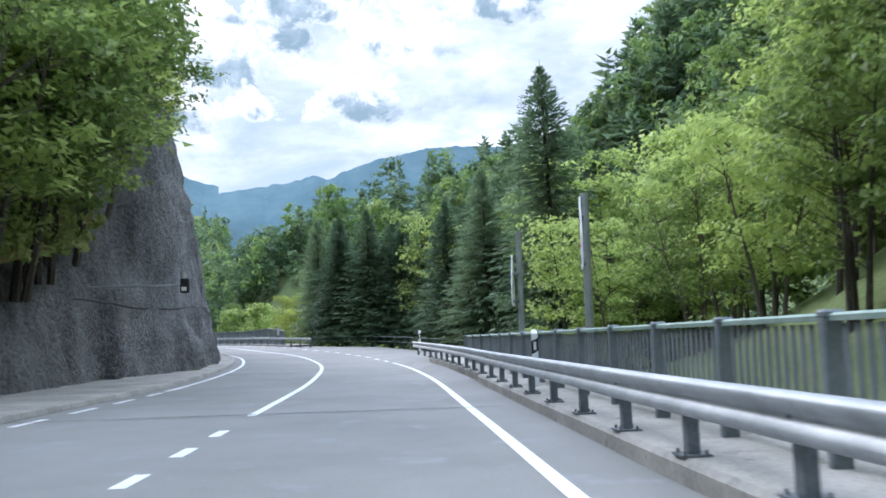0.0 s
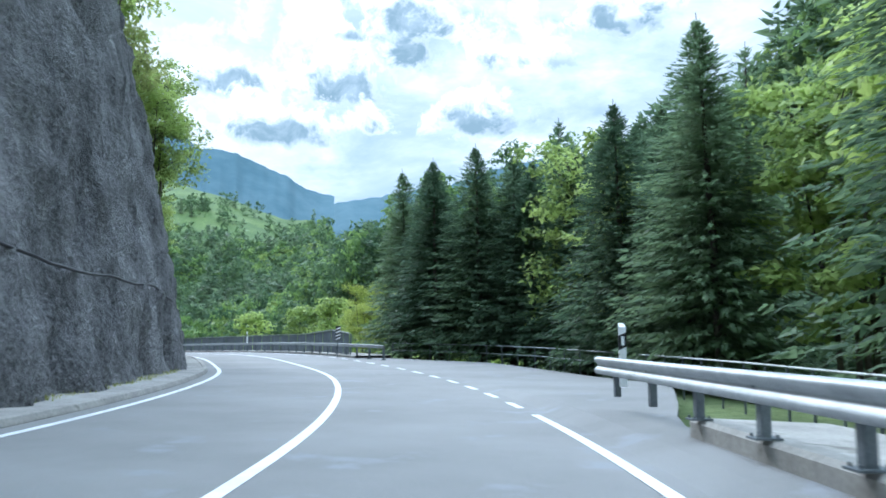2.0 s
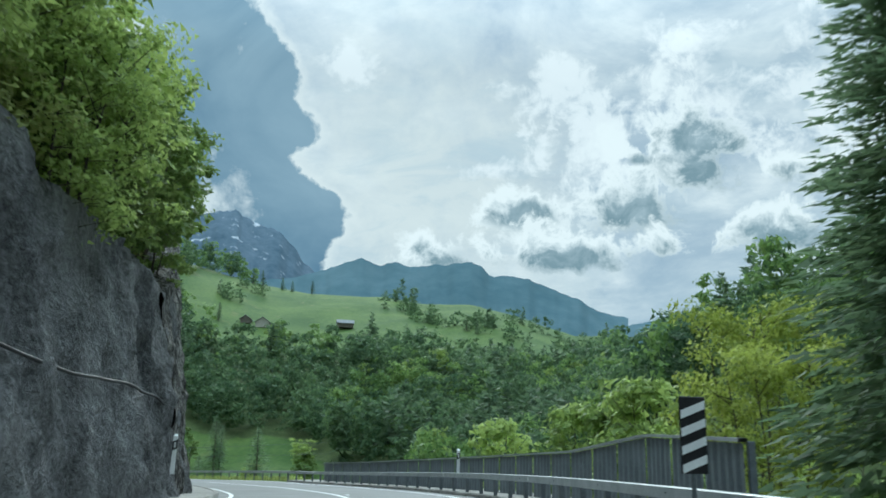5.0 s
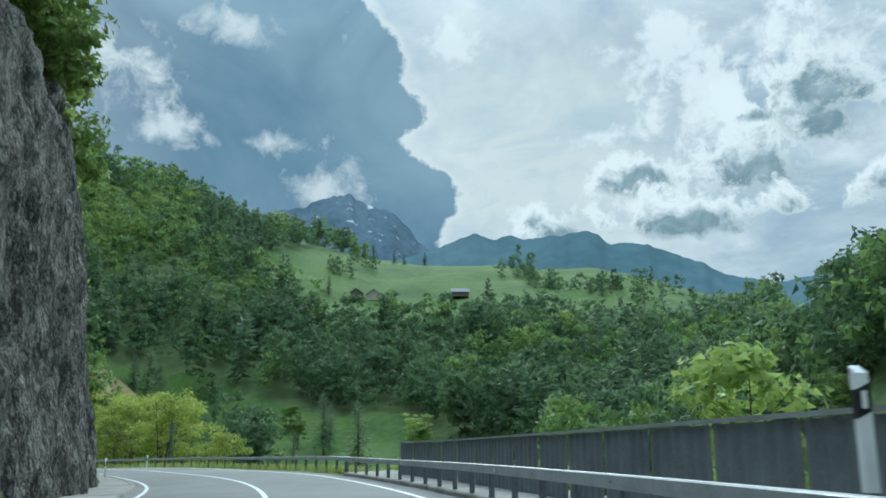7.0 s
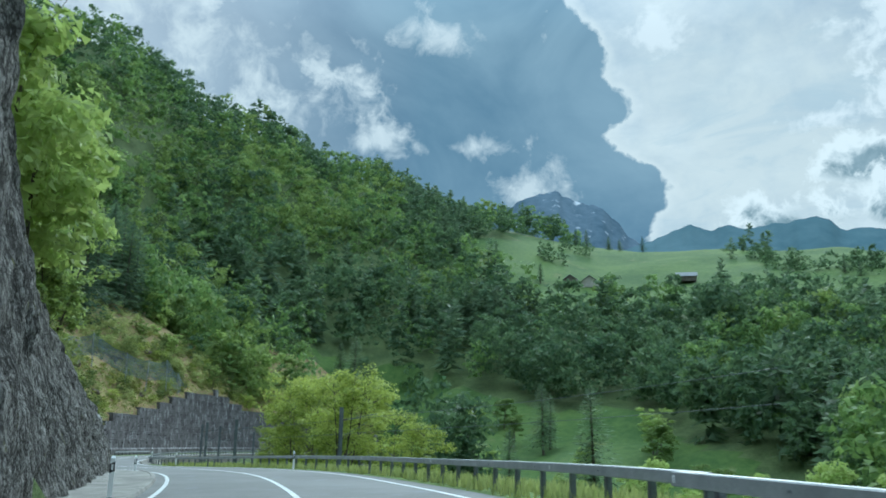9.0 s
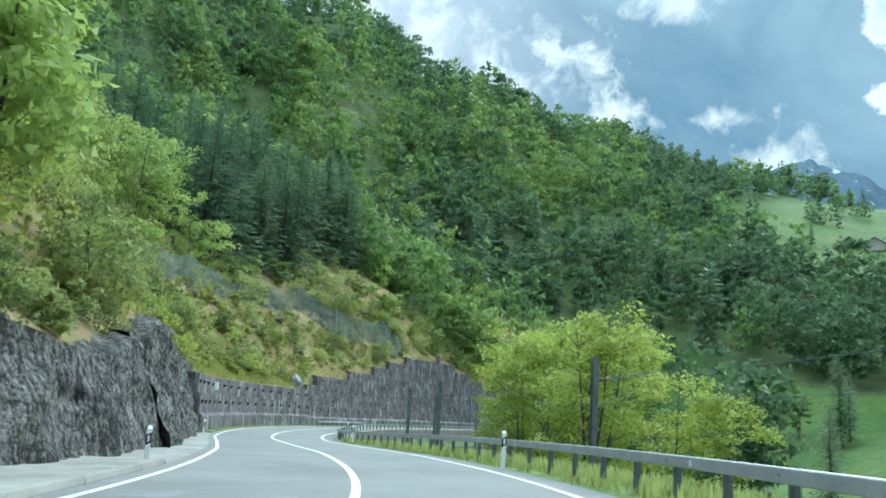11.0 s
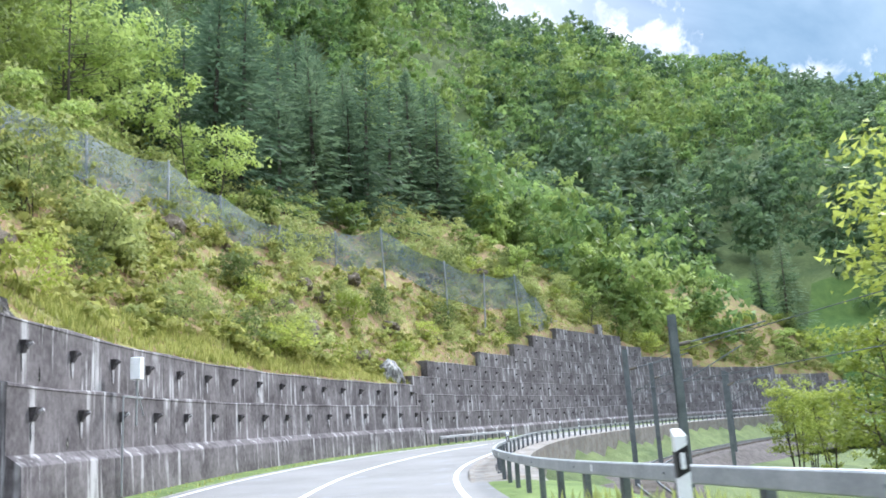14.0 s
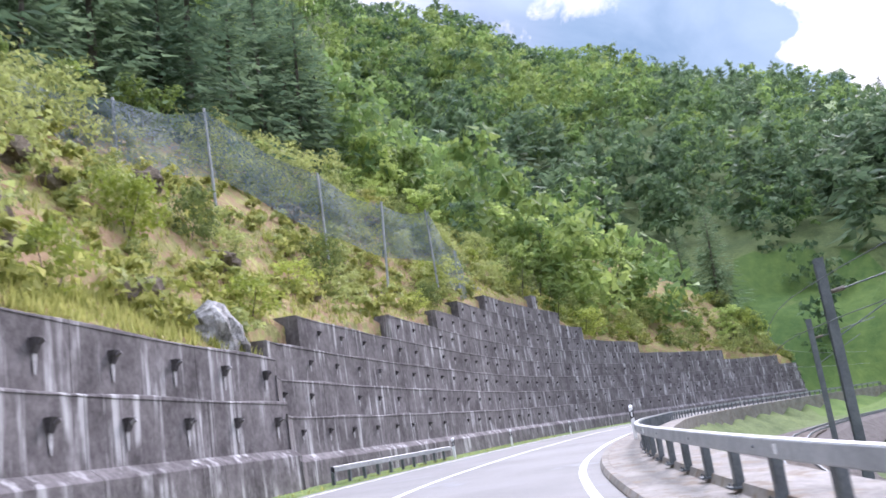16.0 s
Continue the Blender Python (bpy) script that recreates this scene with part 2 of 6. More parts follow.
    if leaf:
        tr = N("ShaderNodeBsdfTranslucent")
        L(col, tr.inputs[0])
        ms = N("ShaderNodeMixShader")
        ms.inputs[0].default_value = 0.5
        L(bsdf.outputs[0], ms.inputs[1])
        L(tr.outputs[0], ms.inputs[2])
        L(ms.outputs[0], out.inputs[0])
    if alpha < 1:
        bsdf.inputs["Alpha"].default_value = alpha
    return m


ASPHALT = mat("asphalt", (0.190, 0.187, 0.178), (0.268, 0.263, 0.251), 0.85, 0.25, 60, 0.3, spec=0.25, stain=(0.25, 0.255, 0.26), stain_cut=0.58)
ASPHALT_DARK = mat("joint_asphalt", (0.07, 0.07, 0.07), (0.12, 0.12, 0.12), 0.8, 1.0, 60, 0.3)
PAINT_WHITE = mat("road_paint", (0.62, 0.63, 0.62), (0.82, 0.83, 0.82), 0.6, 1.2, 30, 0.15)
CONCRETE = mat("kerb_concrete", (0.22, 0.21, 0.19), (0.42, 0.40, 0.36), 0.9, 0.7, 18, 0.35, stain=(0.16, 0.15, 0.13), stain_cut=0.6)
DUSTY = mat("dusty_concrete", (0.16, 0.15, 0.135), (0.33, 0.31, 0.28), 0.95, 0.9, 12, 0.4, stain=(0.20, 0.165, 0.125), stain_cut=0.52)
SHOTCRETE = mat("shotcrete", (0.092, 0.094, 0.097), (0.50, 0.492, 0.49), 0.95, 0.6, 7.0, 1.0, streak=0.22, stain=(0.29, 0.285, 0.28), stain_cut=0.60, bump_dist=0.5)
ROCK = mat("grey_rock", (0.05, 0.047, 0.042), (0.38, 0.363, 0.333), 0.95, 1.1, 15.0, 1.0, streak=0.5, stain=(0.16, 0.165, 0.06), stain_cut=0.63, bump_dist=0.14, crack=6.5)
WALL_CONCRETE = mat("weathered_concrete", (0.066, 0.059, 0.060), (0.215, 0.198, 0.198), 0.92, 0.75, 5.0, 0.35, stain=(0.46, 0.455, 0.45), stain_cut=0.53, runs=0.06)
ANCHOR_DARK = mat("dark_iron_hood", (0.035, 0.031, 0.033), (0.10, 0.093, 0.096), 0.8, 3.0, 20, 0.2)
STONE = mat("brown_stone", (0.07, 0.055, 0.04), (0.30, 0.25, 0.19), 0.95, 1.5, 9.0, 0.8, bump_dist=0.1)
ROCK_GREY = mat("lichened_rock", (0.06, 0.06, 0.055), (0.44, 0.43, 0.405), 0.95, 1.5, 6.0, 1.0, streak=0.5, stain=(0.17, 0.18, 0.06), stain_cut=0.62, bump_dist=0.25, crack=3.0)
LIME_ROCK = mat("lime_rock", (0.24, 0.235, 0.225), (0.66, 0.65, 0.63), 0.95, 1.8, 8.0, 1.0, streak=0.3, stain=(0.22, 0.19, 0.15), stain_cut=0.62, bump_dist=0.15, crack=2.5)
LIME = mat("lime_bloom", (0.24, 0.235, 0.24), (0.56, 0.56, 0.555), 0.9, 3.0, 20, 0.1)
STEEL = mat("galvanised_steel", (0.30, 0.32, 0.33), (0.48, 0.50, 0.51), 0.5, 2.0, 25, 0.1, metal=0.6, spec=0.5)
STEEL_DARK = mat("weathered_steel", (0.10, 0.115, 0.125), (0.20, 0.22, 0.235), 0.6, 2.0, 25, 0.1, metal=0.3)
FENCE_PAINT = mat("grey_painted_steel", (0.13, 0.15, 0.165), (0.22, 0.245, 0.26), 0.55, 1.5, 20, 0.1, metal=0.25)
FENCE_GREEN = mat("mossy_handrail", (0.16, 0.23, 0.19), (0.30, 0.37, 0.33), 0.6, 2.0, 20, 0.1, metal=0.2)
PLASTIC_WHITE = mat("white_plastic", (0.72, 0.73, 0.73), (0.84, 0.85, 0.85), 0.45, 4, 30, 0.02)
PLASTIC_BLACK = mat("black_plastic", (0.012, 0.012, 0.014), (0.03, 0.03, 0.032), 0.45, 4, 30, 0.02)
SIGN_RED = mat("sign_red", (0.50, 0.03, 0.03), (0.60, 0.05, 0.05), 0.4, 4, 30, 0.0)
GRASS = mat("meadow_grass", (0.08, 0.125, 0.035), (0.19, 0.26, 0.08), 0.95, 0.05, 1.2, 0.6, stain=(0.17, 0.18, 0.06), stain_cut=0.62, bump_dist=0.2)
MEADOW = mat("alpine_meadow", (0.046, 0.096, 0.022), (0.128, 0.188, 0.046), 0.95, 0.03, 0.6, 0.6, stain=(0.14, 0.165, 0.055), stain_cut=0.60, bump_dist=0.3)
BANK = mat("brush_bank", (0.17, 0.17, 0.055), (0.40, 0.38, 0.13), 0.95, 0.35, 3.0, 0.9, stain=(0.30, 0.20, 0.11), stain_cut=0.45, bump_dist=0.25)
FOREST_FLOOR = mat("forest_floor", (0.06, 0.09, 0.03), (0.15, 0.19, 0.07), 0.95, 0.15, 1.5, 0.8, stain=(0.12, 0.10, 0.06), stain_cut=0.64, bump_dist=0.3)
BARK = mat("bark", (0.05, 0.042, 0.034), (0.15, 0.13, 0.11), 0.9, 1.0, 12, 0.6, per_object=0.3)
LEAF = mat("spring_leaves", (0.17, 0.245, 0.065), (0.46, 0.565, 0.17), 0.55, 0.12, 5.0, 0, per_object=0.7, leaf=0.3)
LEAF_FRESH = mat("fresh_beech_leaves", (0.19, 0.25, 0.055), (0.44, 0.52, 0.15), 0.55, 0.12, 5.0, 0, per_object=0.6, leaf=0.3)
LEAF_YELLOW = mat("yellow_green_leaves", (0.24, 0.30, 0.05), (0.50, 0.56, 0.13), 0.55, 0.2, 2.0, 0, per_object=0.3, leaf=0.4)
LEAF_BEECH = mat("beech_leaves", (0.115, 0.20, 0.062), (0.31, 0.435, 0.135), 0.6, 0.05, 4.0, 0, leaf=0.25)
LEAF_ASH = mat("ash_leaves", (0.066, 0.122, 0.06), (0.195, 0.285, 0.125), 0.6, 0.05, 4.0, 0, leaf=0.25)
LEAF_MAPLE = mat("maple_leaves", (0.15, 0.225, 0.06), (0.36, 0.455, 0.135), 0.6, 0.05, 4.0, 0, leaf=0.25)
NEEDLES = mat("spruce_needles", (0.085, 0.14, 0.08), (0.20, 0.28, 0.15), 0.6, 0.2, 3.0, 0, per_object=0.4, leaf=0.3)
BUSH_LEAF = mat("shrub_leaves", (0.14, 0.185, 0.055), (0.40, 0.445, 0.155), 0.6, 0.3, 3.0, 0, per_object=0.8, leaf=0.35)
DRY_GRASS = mat("tall_grass", (0.24, 0.27, 0.06), (0.52, 0.52, 0.18), 0.8, 0.4, 4.0, 0, leaf=0.4)
BALLAST = mat("track_ballast", (0.07, 0.06, 0.055), (0.20, 0.18, 0.165), 0.95, 2.0, 22, 1.0, bump_dist=0.08)
# the haze of distance is painted into this rock as blue-grey
MOUNTAIN = mat("haze_blue_mountain", (0.085, 0.145, 0.17), (0.135, 0.20, 0.225), 1.0, 0.002, 0.015, 0, spec=0.0)
# snow streaks on rock whose blue stands in for haze
MOUNTAIN_SNOW = mat("haze_blue_snow_peak", (0.085, 0.13, 0.17), (0.17, 0.22, 0.27), 1.0, 0.006, 0.03, 0, spec=0.0, stain=(0.62, 0.66, 0.70), stain_cut=0.60)
TIMBER = mat("grey_timber", (0.10, 0.085, 0.07), (0.24, 0.21, 0.18), 0.9, 1.0, 10, 0.3)
ROOF = mat("roof_sheet", (0.20, 0.21, 0.22), (0.36, 0.37, 0.38), 0.8, 1.0, 8, 0.2)
PLASTER = mat("pale_plaster", (0.38, 0.35, 0.31), (0.55, 0.51, 0.46), 0.9, 0.5, 10, 0.2)


# ---- mesh helpers ----
def mesh_from(name, verts, faces, material=None, smooth=False):
    me = bpy.data.meshes.new(name)
    me.from_pydata([tuple(v) for v in verts], [], [tuple(f) for f in faces])
    if material:
        me.materials.append(material)
    if smooth:
        me.polygons.foreach_set("use_smooth", [True] * len(me.polygons))
    me.update()
    return me


def quads_mesh(name, corners, material):
    """A mesh of separate quads from an array (n, 4, 3)."""
    n = len(corners)
    me = bpy.data.meshes.new(name)
    me.vertices.add(4 * n)
    me.vertices.foreach_set("co", np.asarray(corners, np.float32).ravel())
    me.loops.add(4 * n)
    me.loops.foreach_set("vertex_index", np.arange(4 * n, dtype=np.int32))
    me.polygons.add(n)
    me.polygons.foreach_set("loop_start", np.arange(0, 4 * n, 4, dtype=np.int32))
    me.polygons.foreach_set("loop_total", np.full(n, 4, np.int32))
    me.materials.append(material)
    me.update()
    me.validate()
    return me


def tris_mesh(name, corners, material):
    """A mesh of separate small leaves from an array (n, 3, 3)."""
    n = len(corners)
    me = bpy.data.meshes.new(name)
    me.vertices.add(3 * n)
    me.vertices.foreach_set("co", np.asarray(corners, np.float32).ravel())
    me.loops.add(3 * n)
    me.loops.foreach_set("vertex_index", np.arange(3 * n, dtype=np.int32))
    me.polygons.add(n)
    me.polygons.foreach_set("loop_start", np.arange(0, 3 * n, 3, dtype=np.int32))
    me.polygons.foreach_set("loop_total", np.full(n, 3, np.int32))
    me.materials.append(material)
    me.update()
    me.validate()
    return me


def empty(name, m=None):
    ob = new(name)
    ob.empty_display_size = 0.2
    if m is not None:
        ob.matrix_basis = m
    return ob


def part(name, bm_or_mesh, material=None, parent=None, label=""):
    """Links a bmesh or mesh as one object under a thing or a part."""
    if isinstance(bm_or_mesh, bmesh.types.BMesh):
        me = bpy.data.meshes.new(name)
        bm_or_mesh.to_mesh(me)
        bm_or_mesh.free()
    else:
        me = bm_or_mesh
    if material and not me.materials:
        me.materials.append(material)
    ob = new(name, me)
    if parent:
        ob.parent = parent
    if label:
        tagged(ob, label)
    return ob


def box_bm(sx, sy, sz, at=(0, 0, 0), bevel=0.0, bm=None):
    own = bm is None
    bm = bmesh.new() if own else bm
    made = bmesh.ops.create_cube(bm, size=1.0)["verts"]
    for v in made:
        v.co = Vector((v.co.x * sx + at[0], v.co.y * sy + at[1], v.co.z * sz + at[2]))
    if bevel:
        es = [e for e in bm.edges if e.verts[0] in made and e.verts[1] in made]
        bmesh.ops.bevel(bm, geom=es, offset=bevel, segments=1, affect="EDGES")
    return bm


def tube_bm(r0, r1, z0, z1, seg=8, bm=None, at=(0, 0)):
    bm = bmesh.new() if bm is None else bm
    rings = []
    for r, z in ((r0, z0), (r1, z1)):
        rings.append([bm.verts.new((at[0] + r * math.cos(2 * math.pi * k / seg), at[1] + r * math.sin(2 * math.pi * k / seg), z)) for k in range(seg)])
    for k in range(seg):
        bm.faces.new((rings[0][k], rings[0][(k + 1) % seg], rings[1][(k + 1) % seg], rings[1][k]))
    bm.faces.new(rings[1])
    bm.faces.new(rings[0][::-1])
    return bm


def wobble(x, y, z, scale, octaves=3):
    """Fractal noise, about -1 to 1."""
    return noise.fractal(Vector((x * scale, y * scale, z * scale)), 0.9, 2.0, octaves)


# ---- the line of the road ----
# centre line every 14 to 16 m: x, y, height, crossfall
ROAD = [
    (0.66, -28.14, 0.25, -0.001), (-0.86, -14.20, 0.14, -0.001), (-2.38, -0.26, 0.01, -0.001), (-3.82, 13.58, -0.08, 0.000),
    (-5.43, 27.65, -0.14, -0.001), (-7.79, 41.43, -0.09, -0.018), (-11.69, 54.54, 0.09, -0.016), (-17.06, 66.27, 0.30, 0.007),
    (-23.88, 78.14, 0.58, 0.008), (-32.79, 90.24, 0.66, 0.020), (-43.38, 100.82, 0.59, 0.031), (-54.34, 110.02, 0.50, 0.036),
    (-65.67, 117.49, 0.42, 0.048), (-78.25, 123.60, 0.31, 0.038), (-92.22, 128.77, 0.21, 0.021), (-107.18, 131.96, -0.07, 0.018),
    (-123.06, 134.09, -0.49, 0.017), (-139.24, 136.11, -0.78, -0.002), (-155.12, 140.19, -0.84, -0.010), (-169.55, 147.16, -0.75, 0.004),
    (-182.49, 156.10, -0.75, 0.008), (-194.65, 165.95, -0.76, 0.006), (-206.40, 176.31, -0.76, 0.003),
]


def spline(points, step):
    out = []
    for i in range(1, len(points) - 2):
        p0, p1, p2, p3 = (np.array(points[k], float) for k in (i - 1, i, i + 1, i + 2))
        n = int(np.linalg.norm((p2 - p1)[:2]) / step) + 1
        for u in np.linspace(0, 1, n, endpoint=False):
            out.append(0.5 * (2 * p1 + (p2 - p0) * u + (2 * p0 - 5 * p1 + 4 * p2 - p3) * u * u + (3 * p1 - p0 - 3 * p2 + p3) * u ** 3))
    return np.array(out)


def make_line():
    a, b = np.array(ROAD[0]), np.array(ROAD[1])
    back = [a + (a - b) * k for k in range(8, 0, -1)]
    pts = [tuple(p[:3]) + (0.0,) for p in back] + list(ROAD)
    # the road goes on in a right-hand bend past the last point
    heading = math.atan2(ROAD[-1][1] - ROAD[-2][1], ROAD[-1][0] - ROAD[-2][0])
    x, y, z, _ = ROAD[-1]
    for k in range(6):
        heading -= radians(6.5)
        x, y = x + 15 * math.cos(heading), y + 15 * math.sin(heading)
        pts.append((x, y, z, 0.0))
    line = spline(pts, 1.0)
    run = np.r_[0, np.cumsum(np.hypot(np.diff(line[:, 0]), np.diff(line[:, 1])))]
    zero = np.argmin((line[:, 0] - -2.38) ** 2 + (line[:, 1] - -0.26) ** 2)
    return line, run - run[zero]


LINE, RUN = make_line()
TAN = np.gradient(LINE[:, :2], axis=0)
TAN /= np.linalg.norm(TAN, axis=1)[:, None]


def on_road(s, d=0.0, h=0.0):
    """World place at s metres along the road, d to the right of its centre line, h above its surface."""
    x, y, z, b = (np.interp(s, RUN, LINE[:, k]) for k in range(4))
    tx, ty = np.interp(s, RUN, TAN[:, 0]), np.interp(s, RUN, TAN[:, 1])
    n = math.hypot(tx, ty)
    return Vector((x + d * ty / n, y - d * tx / n, z + b * max(-6.0, min(6.0, d)) + h))


def heading(s):
    """Degrees about z that turn local +y into the road's direction."""
    tx, ty = np.interp(s, RUN, TAN[:, 0]), np.interp(s, RUN, TAN[:, 1])
    return math.degrees(math.atan2(-tx, ty))


def beside(s, d, h=0.0, turn=0.0):
    p = on_road(s, d, h)
    return pose(p.x, p.y, p.z, 0, 0, heading(s) + turn)


def road_frame(X, Y):
    """s, d and road height for arrays of places."""
    X, Y = np.asarray(X, float).ravel(), np.asarray(Y, float).ravel()
    s, d, z = np.zeros(len(X)), np.zeros(len(X)), np.zeros(len(X))
    lx, ly = LINE[::3, 0], LINE[::3, 1]
    for a in range(0, len(X), 4000):
        x, y = X[a:a + 4000], Y[a:a + 4000]
        i = ((x[:, None] - lx) ** 2 + (y[:, None] - ly) ** 2).argmin(1) * 3
        dx, dy = x - LINE[i, 0], y - LINE[i, 1]
        s[a:a + 4000] = RUN[i] + dx * TAN[i, 0] + dy * TAN[i, 1]
        far = np.hypot(dx, dy)
        side = dx * TAN[i, 1] - dy * TAN[i, 0]
        d[a:a + 4000] = np.where(np.abs(side) < 0.8 * far, np.sign(side) * far, side)
        z[a:a + 4000] = LINE[i, 2] + LINE[i, 3] * np.clip(side, -6, 6)
    return s, d, z


def smooth01(u):
    u = np.clip(u, 0, 1)
    return u * u * (3 - 2 * u)


# ---- the lie of the land ----
HUB = (-40.0, 95.0)
# azimuth, foot distance and height, ridge distance and height
LAND = [(-180, 60, -2, 260, 120), (-135, 70, -4, 240, 110), (-95, 62, -6, 170, 95), (-60, 62, -6, 170, 108), (-46, 60, -6, 150, 92), (-32, 60, -6, 140, 44),
        (-12, 58, -7, 125, 30), (0, 54, -7, 112, 22), (6, 60, -8, 115, 16), (13, 85, -8, 165, 10), (18, 120, -10, 520, 92), (28, 150, -9, 560, 122), (40, 170, -8, 560, 126),
        (50, 200, -6, 520, 134), (58, 215, -5, 490, 150), (66, 210, -4, 440, 158), (75, 190, -2, 380, 165), (88, 150, 0, 330, 165),
        (110, 90, 5, 280, 150), (145, 60, 5, 240, 140), (180, 60, -2, 260, 120)]
WALL_TOP = [(-60, 3.0), (20, 3.2), (30, 5.0), (36, 13.0), (60, 14.0), (74, 11.5), (85, 6.5), (98, 6.5), (114, 13.0), (146, 15.0), (150, 12.0), (154, 8.0), (158, 6.8), (162, 6.0), (167, 4.6),
            (171, 2.9), (177, 2.4), (186, 3.8), (192, 5.2), (199, 5.9), (204, 5.7), (208.5, 3.9), (212, 4.9), (216, 5.4), (219.5, 5.0), (222, 4.3), (259, 4.3), (259.5, 5.4), (268, 6.4), (280, 7.7), (291, 10.0), (302, 11.8), (310, 12.3), (315, 10.8), (321, 9.3), (328, 8.8), (340, 7.7), (356, 7.0), (374, 5.0), (420, 4.0)]


def wall_top(s):
    return np.interp(s, [a for a, _ in WALL_TOP], [b for _, b in WALL_TOP])


def land(X, Y):
    """Height of the ground sheet."""
    X, Y = np.asarray(X, float).ravel(), np.asarray(Y, float).ravel()
    dx, dy = X - HUB[0], Y - HUB[1]
    az, r = np.degrees(np.arctan2(-dx, dy)), np.hypot(dx, dy)
    T = np.array(LAND, float)
    i = np.clip(np.searchsorted(T[:, 0], az) - 1, 0, len(T) - 2)
    u = smooth01((az - T[i, 0]) / (T[i + 1, 0] - T[i, 0]))[:, None]
    rf, zf, rr, zr = ((1 - u) * T[i, 1:] + u * T[i + 1, 1:]).T
    k = np.clip((r - rf) / (rr - rf), 0, 1)
    hill = zf + (zr - zf) * (0.35 * smooth01(k) + 0.65 * k) - np.maximum(r - rr, 0) * 0.12
    hill = np.maximum(hill, -8)
    s, d, z = road_frame(X, Y)
    # right of the road: verge, then down to the valley floor and up the far side
    edge = np.interp(s, [-40, 34, 42, 50, 72, 80, 400], [7, 7, 11, 12.5, 12.5, 8, 7])
    w = smooth01((d - edge) / 16.0)
    cut = np.interp(s, [214, 232, 400], [0, 1.9, 1.9]) * smooth01((d - 6.3) / 1.1)
    right = (z - 0.45 - cut) * (1 - w) + hill * w
    # left: above the wall the bank climbs
    top = wall_top(s)
    q = np.maximum(-d - 9.5, 0)
    steep = np.interp(s, [0, 100, 185, 220, 400], [0.85, 0.85, 0.9, 1.05, 0.95])
    bank = z + top - 1.6 + steep * np.minimum(q, 11) + 0.62 * np.minimum(np.maximum(q - 11, 0), np.interp(s, [340, 400], [150, 12]))
    near = np.interp(-d, [8.2, 9.5], [0, 1])
    left = np.where(d > -8.2, z - 0.45, (z - 0.45) * (1 - near) + bank * near)
    left = np.where(r > rf, np.maximum(left, np.where(-d > 30, hill, left)), left)
    return np.where(d > 0, right, left)


def land_at(x, y):
    return float(land([x], [y])[0])


# ---- ground ----
def build_ground():
    def axis(lo, hi, step, far_lo, far_hi):
        mid = list(np.arange(lo, hi + 0.01, step))
        a, st = [], step
        x = lo
        while x > far_lo:
            st *= 1.16
            x -= st
            a.append(x)
        b, st, x = [], step, hi
        while x < far_hi:
            st *= 1.16
            x += st
            b.append(x)
        return np.array(a[::-1] + mid + b)

    xs, ys = axis(-270, 70, 2.6, -3600, 3600), axis(-50, 260, 2.6, -3600, 3600)
    X, Y = np.meshgrid(xs, ys)
    Z = land(X, Y).reshape(X.shape)
    s, d, _ = road_frame(X, Y)
    d = d.reshape(X.shape)
    flat = X.ravel(), Y.ravel()
    nz = np.array([wobble(a, b, 0, 0.03) for a, b in zip(*flat)]).reshape(X.shape)
    n2 = np.array([wobble(a, b, 5, 0.2) for a, b in zip(*flat)]).reshape(X.shape)
    Z += nz * np.clip((np.abs(d) - 14) / 30, 0, 1) * 2.5 + n2 * np.clip((np.abs(d) - 10) / 10, 0, 1) * 0.35
    nx, ny = len(xs), len(ys)
    verts = np.stack([X, Y, Z], -1).reshape(-1, 3)
    idx = np.arange(nx * ny).reshape(ny, nx)
    faces = np.stack([idx[:-1, :-1], idx[:-1, 1:], idx[1:, 1:], idx[1:, :-1]], -1).reshape(-1, 4)
    me = mesh_from("ground", verts, faces.tolist(), FOREST_FLOOR, True)
    me.materials.append(MEADOW)
    cen = verts[faces].mean(1)
    gs, gd, _ = road_frame(cen[:, 0], cen[:, 1])
    me.polygons.foreach_set("material_index", is_meadow(cen[:, 0], cen[:, 1], gs, gd).astype(np.int32))
    ob = new("ground", me)
    tagged(ob, "grassy and wooded mountain valley ground", "ground", kind="structure")


# meadow edges placed and shifted to fit the camera's view
HIGH_MEADOW = [(-376, 376), (-341, 346), (-311, 337), (-288, 337), (-272, 340), (-262, 360), (-236, 366), (-217, 385), (-184, 380), (-148, 372), (-105, 420), (-90, 760), (-480, 760), (-420, 500)]
FOOT_MEADOW = [(-285, 238), (-269, 258), (-258, 270), (-220, 264), (-190, 276), (-163, 262), (-130, 250), (-100, 210), (-110, 188), (-160, 196), (-215, 216), (-255, 222)]


def within(poly, x, y):
    """Whether places lie inside an outline given in x and y."""
    inside = np.zeros(np.shape(x), bool)
    for (x0, y0), (x1, y1) in zip(poly, poly[1:] + poly[:1]):
        inside ^= ((y0 > y) != (y1 > y)) & (x < (x1 - x0) * (y - y0) / (y1 - y0 + 1e-9) + x0)
    return inside


def is_meadow(x, y, s, d):
    x, y = np.asarray(x, float), np.asarray(y, float)
    sway = np.array([wobble(a, b, 2, 0.03) for a, b in zip(np.ravel(x), np.ravel(y))]).reshape(np.shape(x)) * 5
    verge = (d > 5) & (d < 16) & (s > 128) & (s < 225)
    return within(HIGH_MEADOW, x + sway, y + sway) | within(FOOT_MEADOW, x + sway, y - sway) | verge


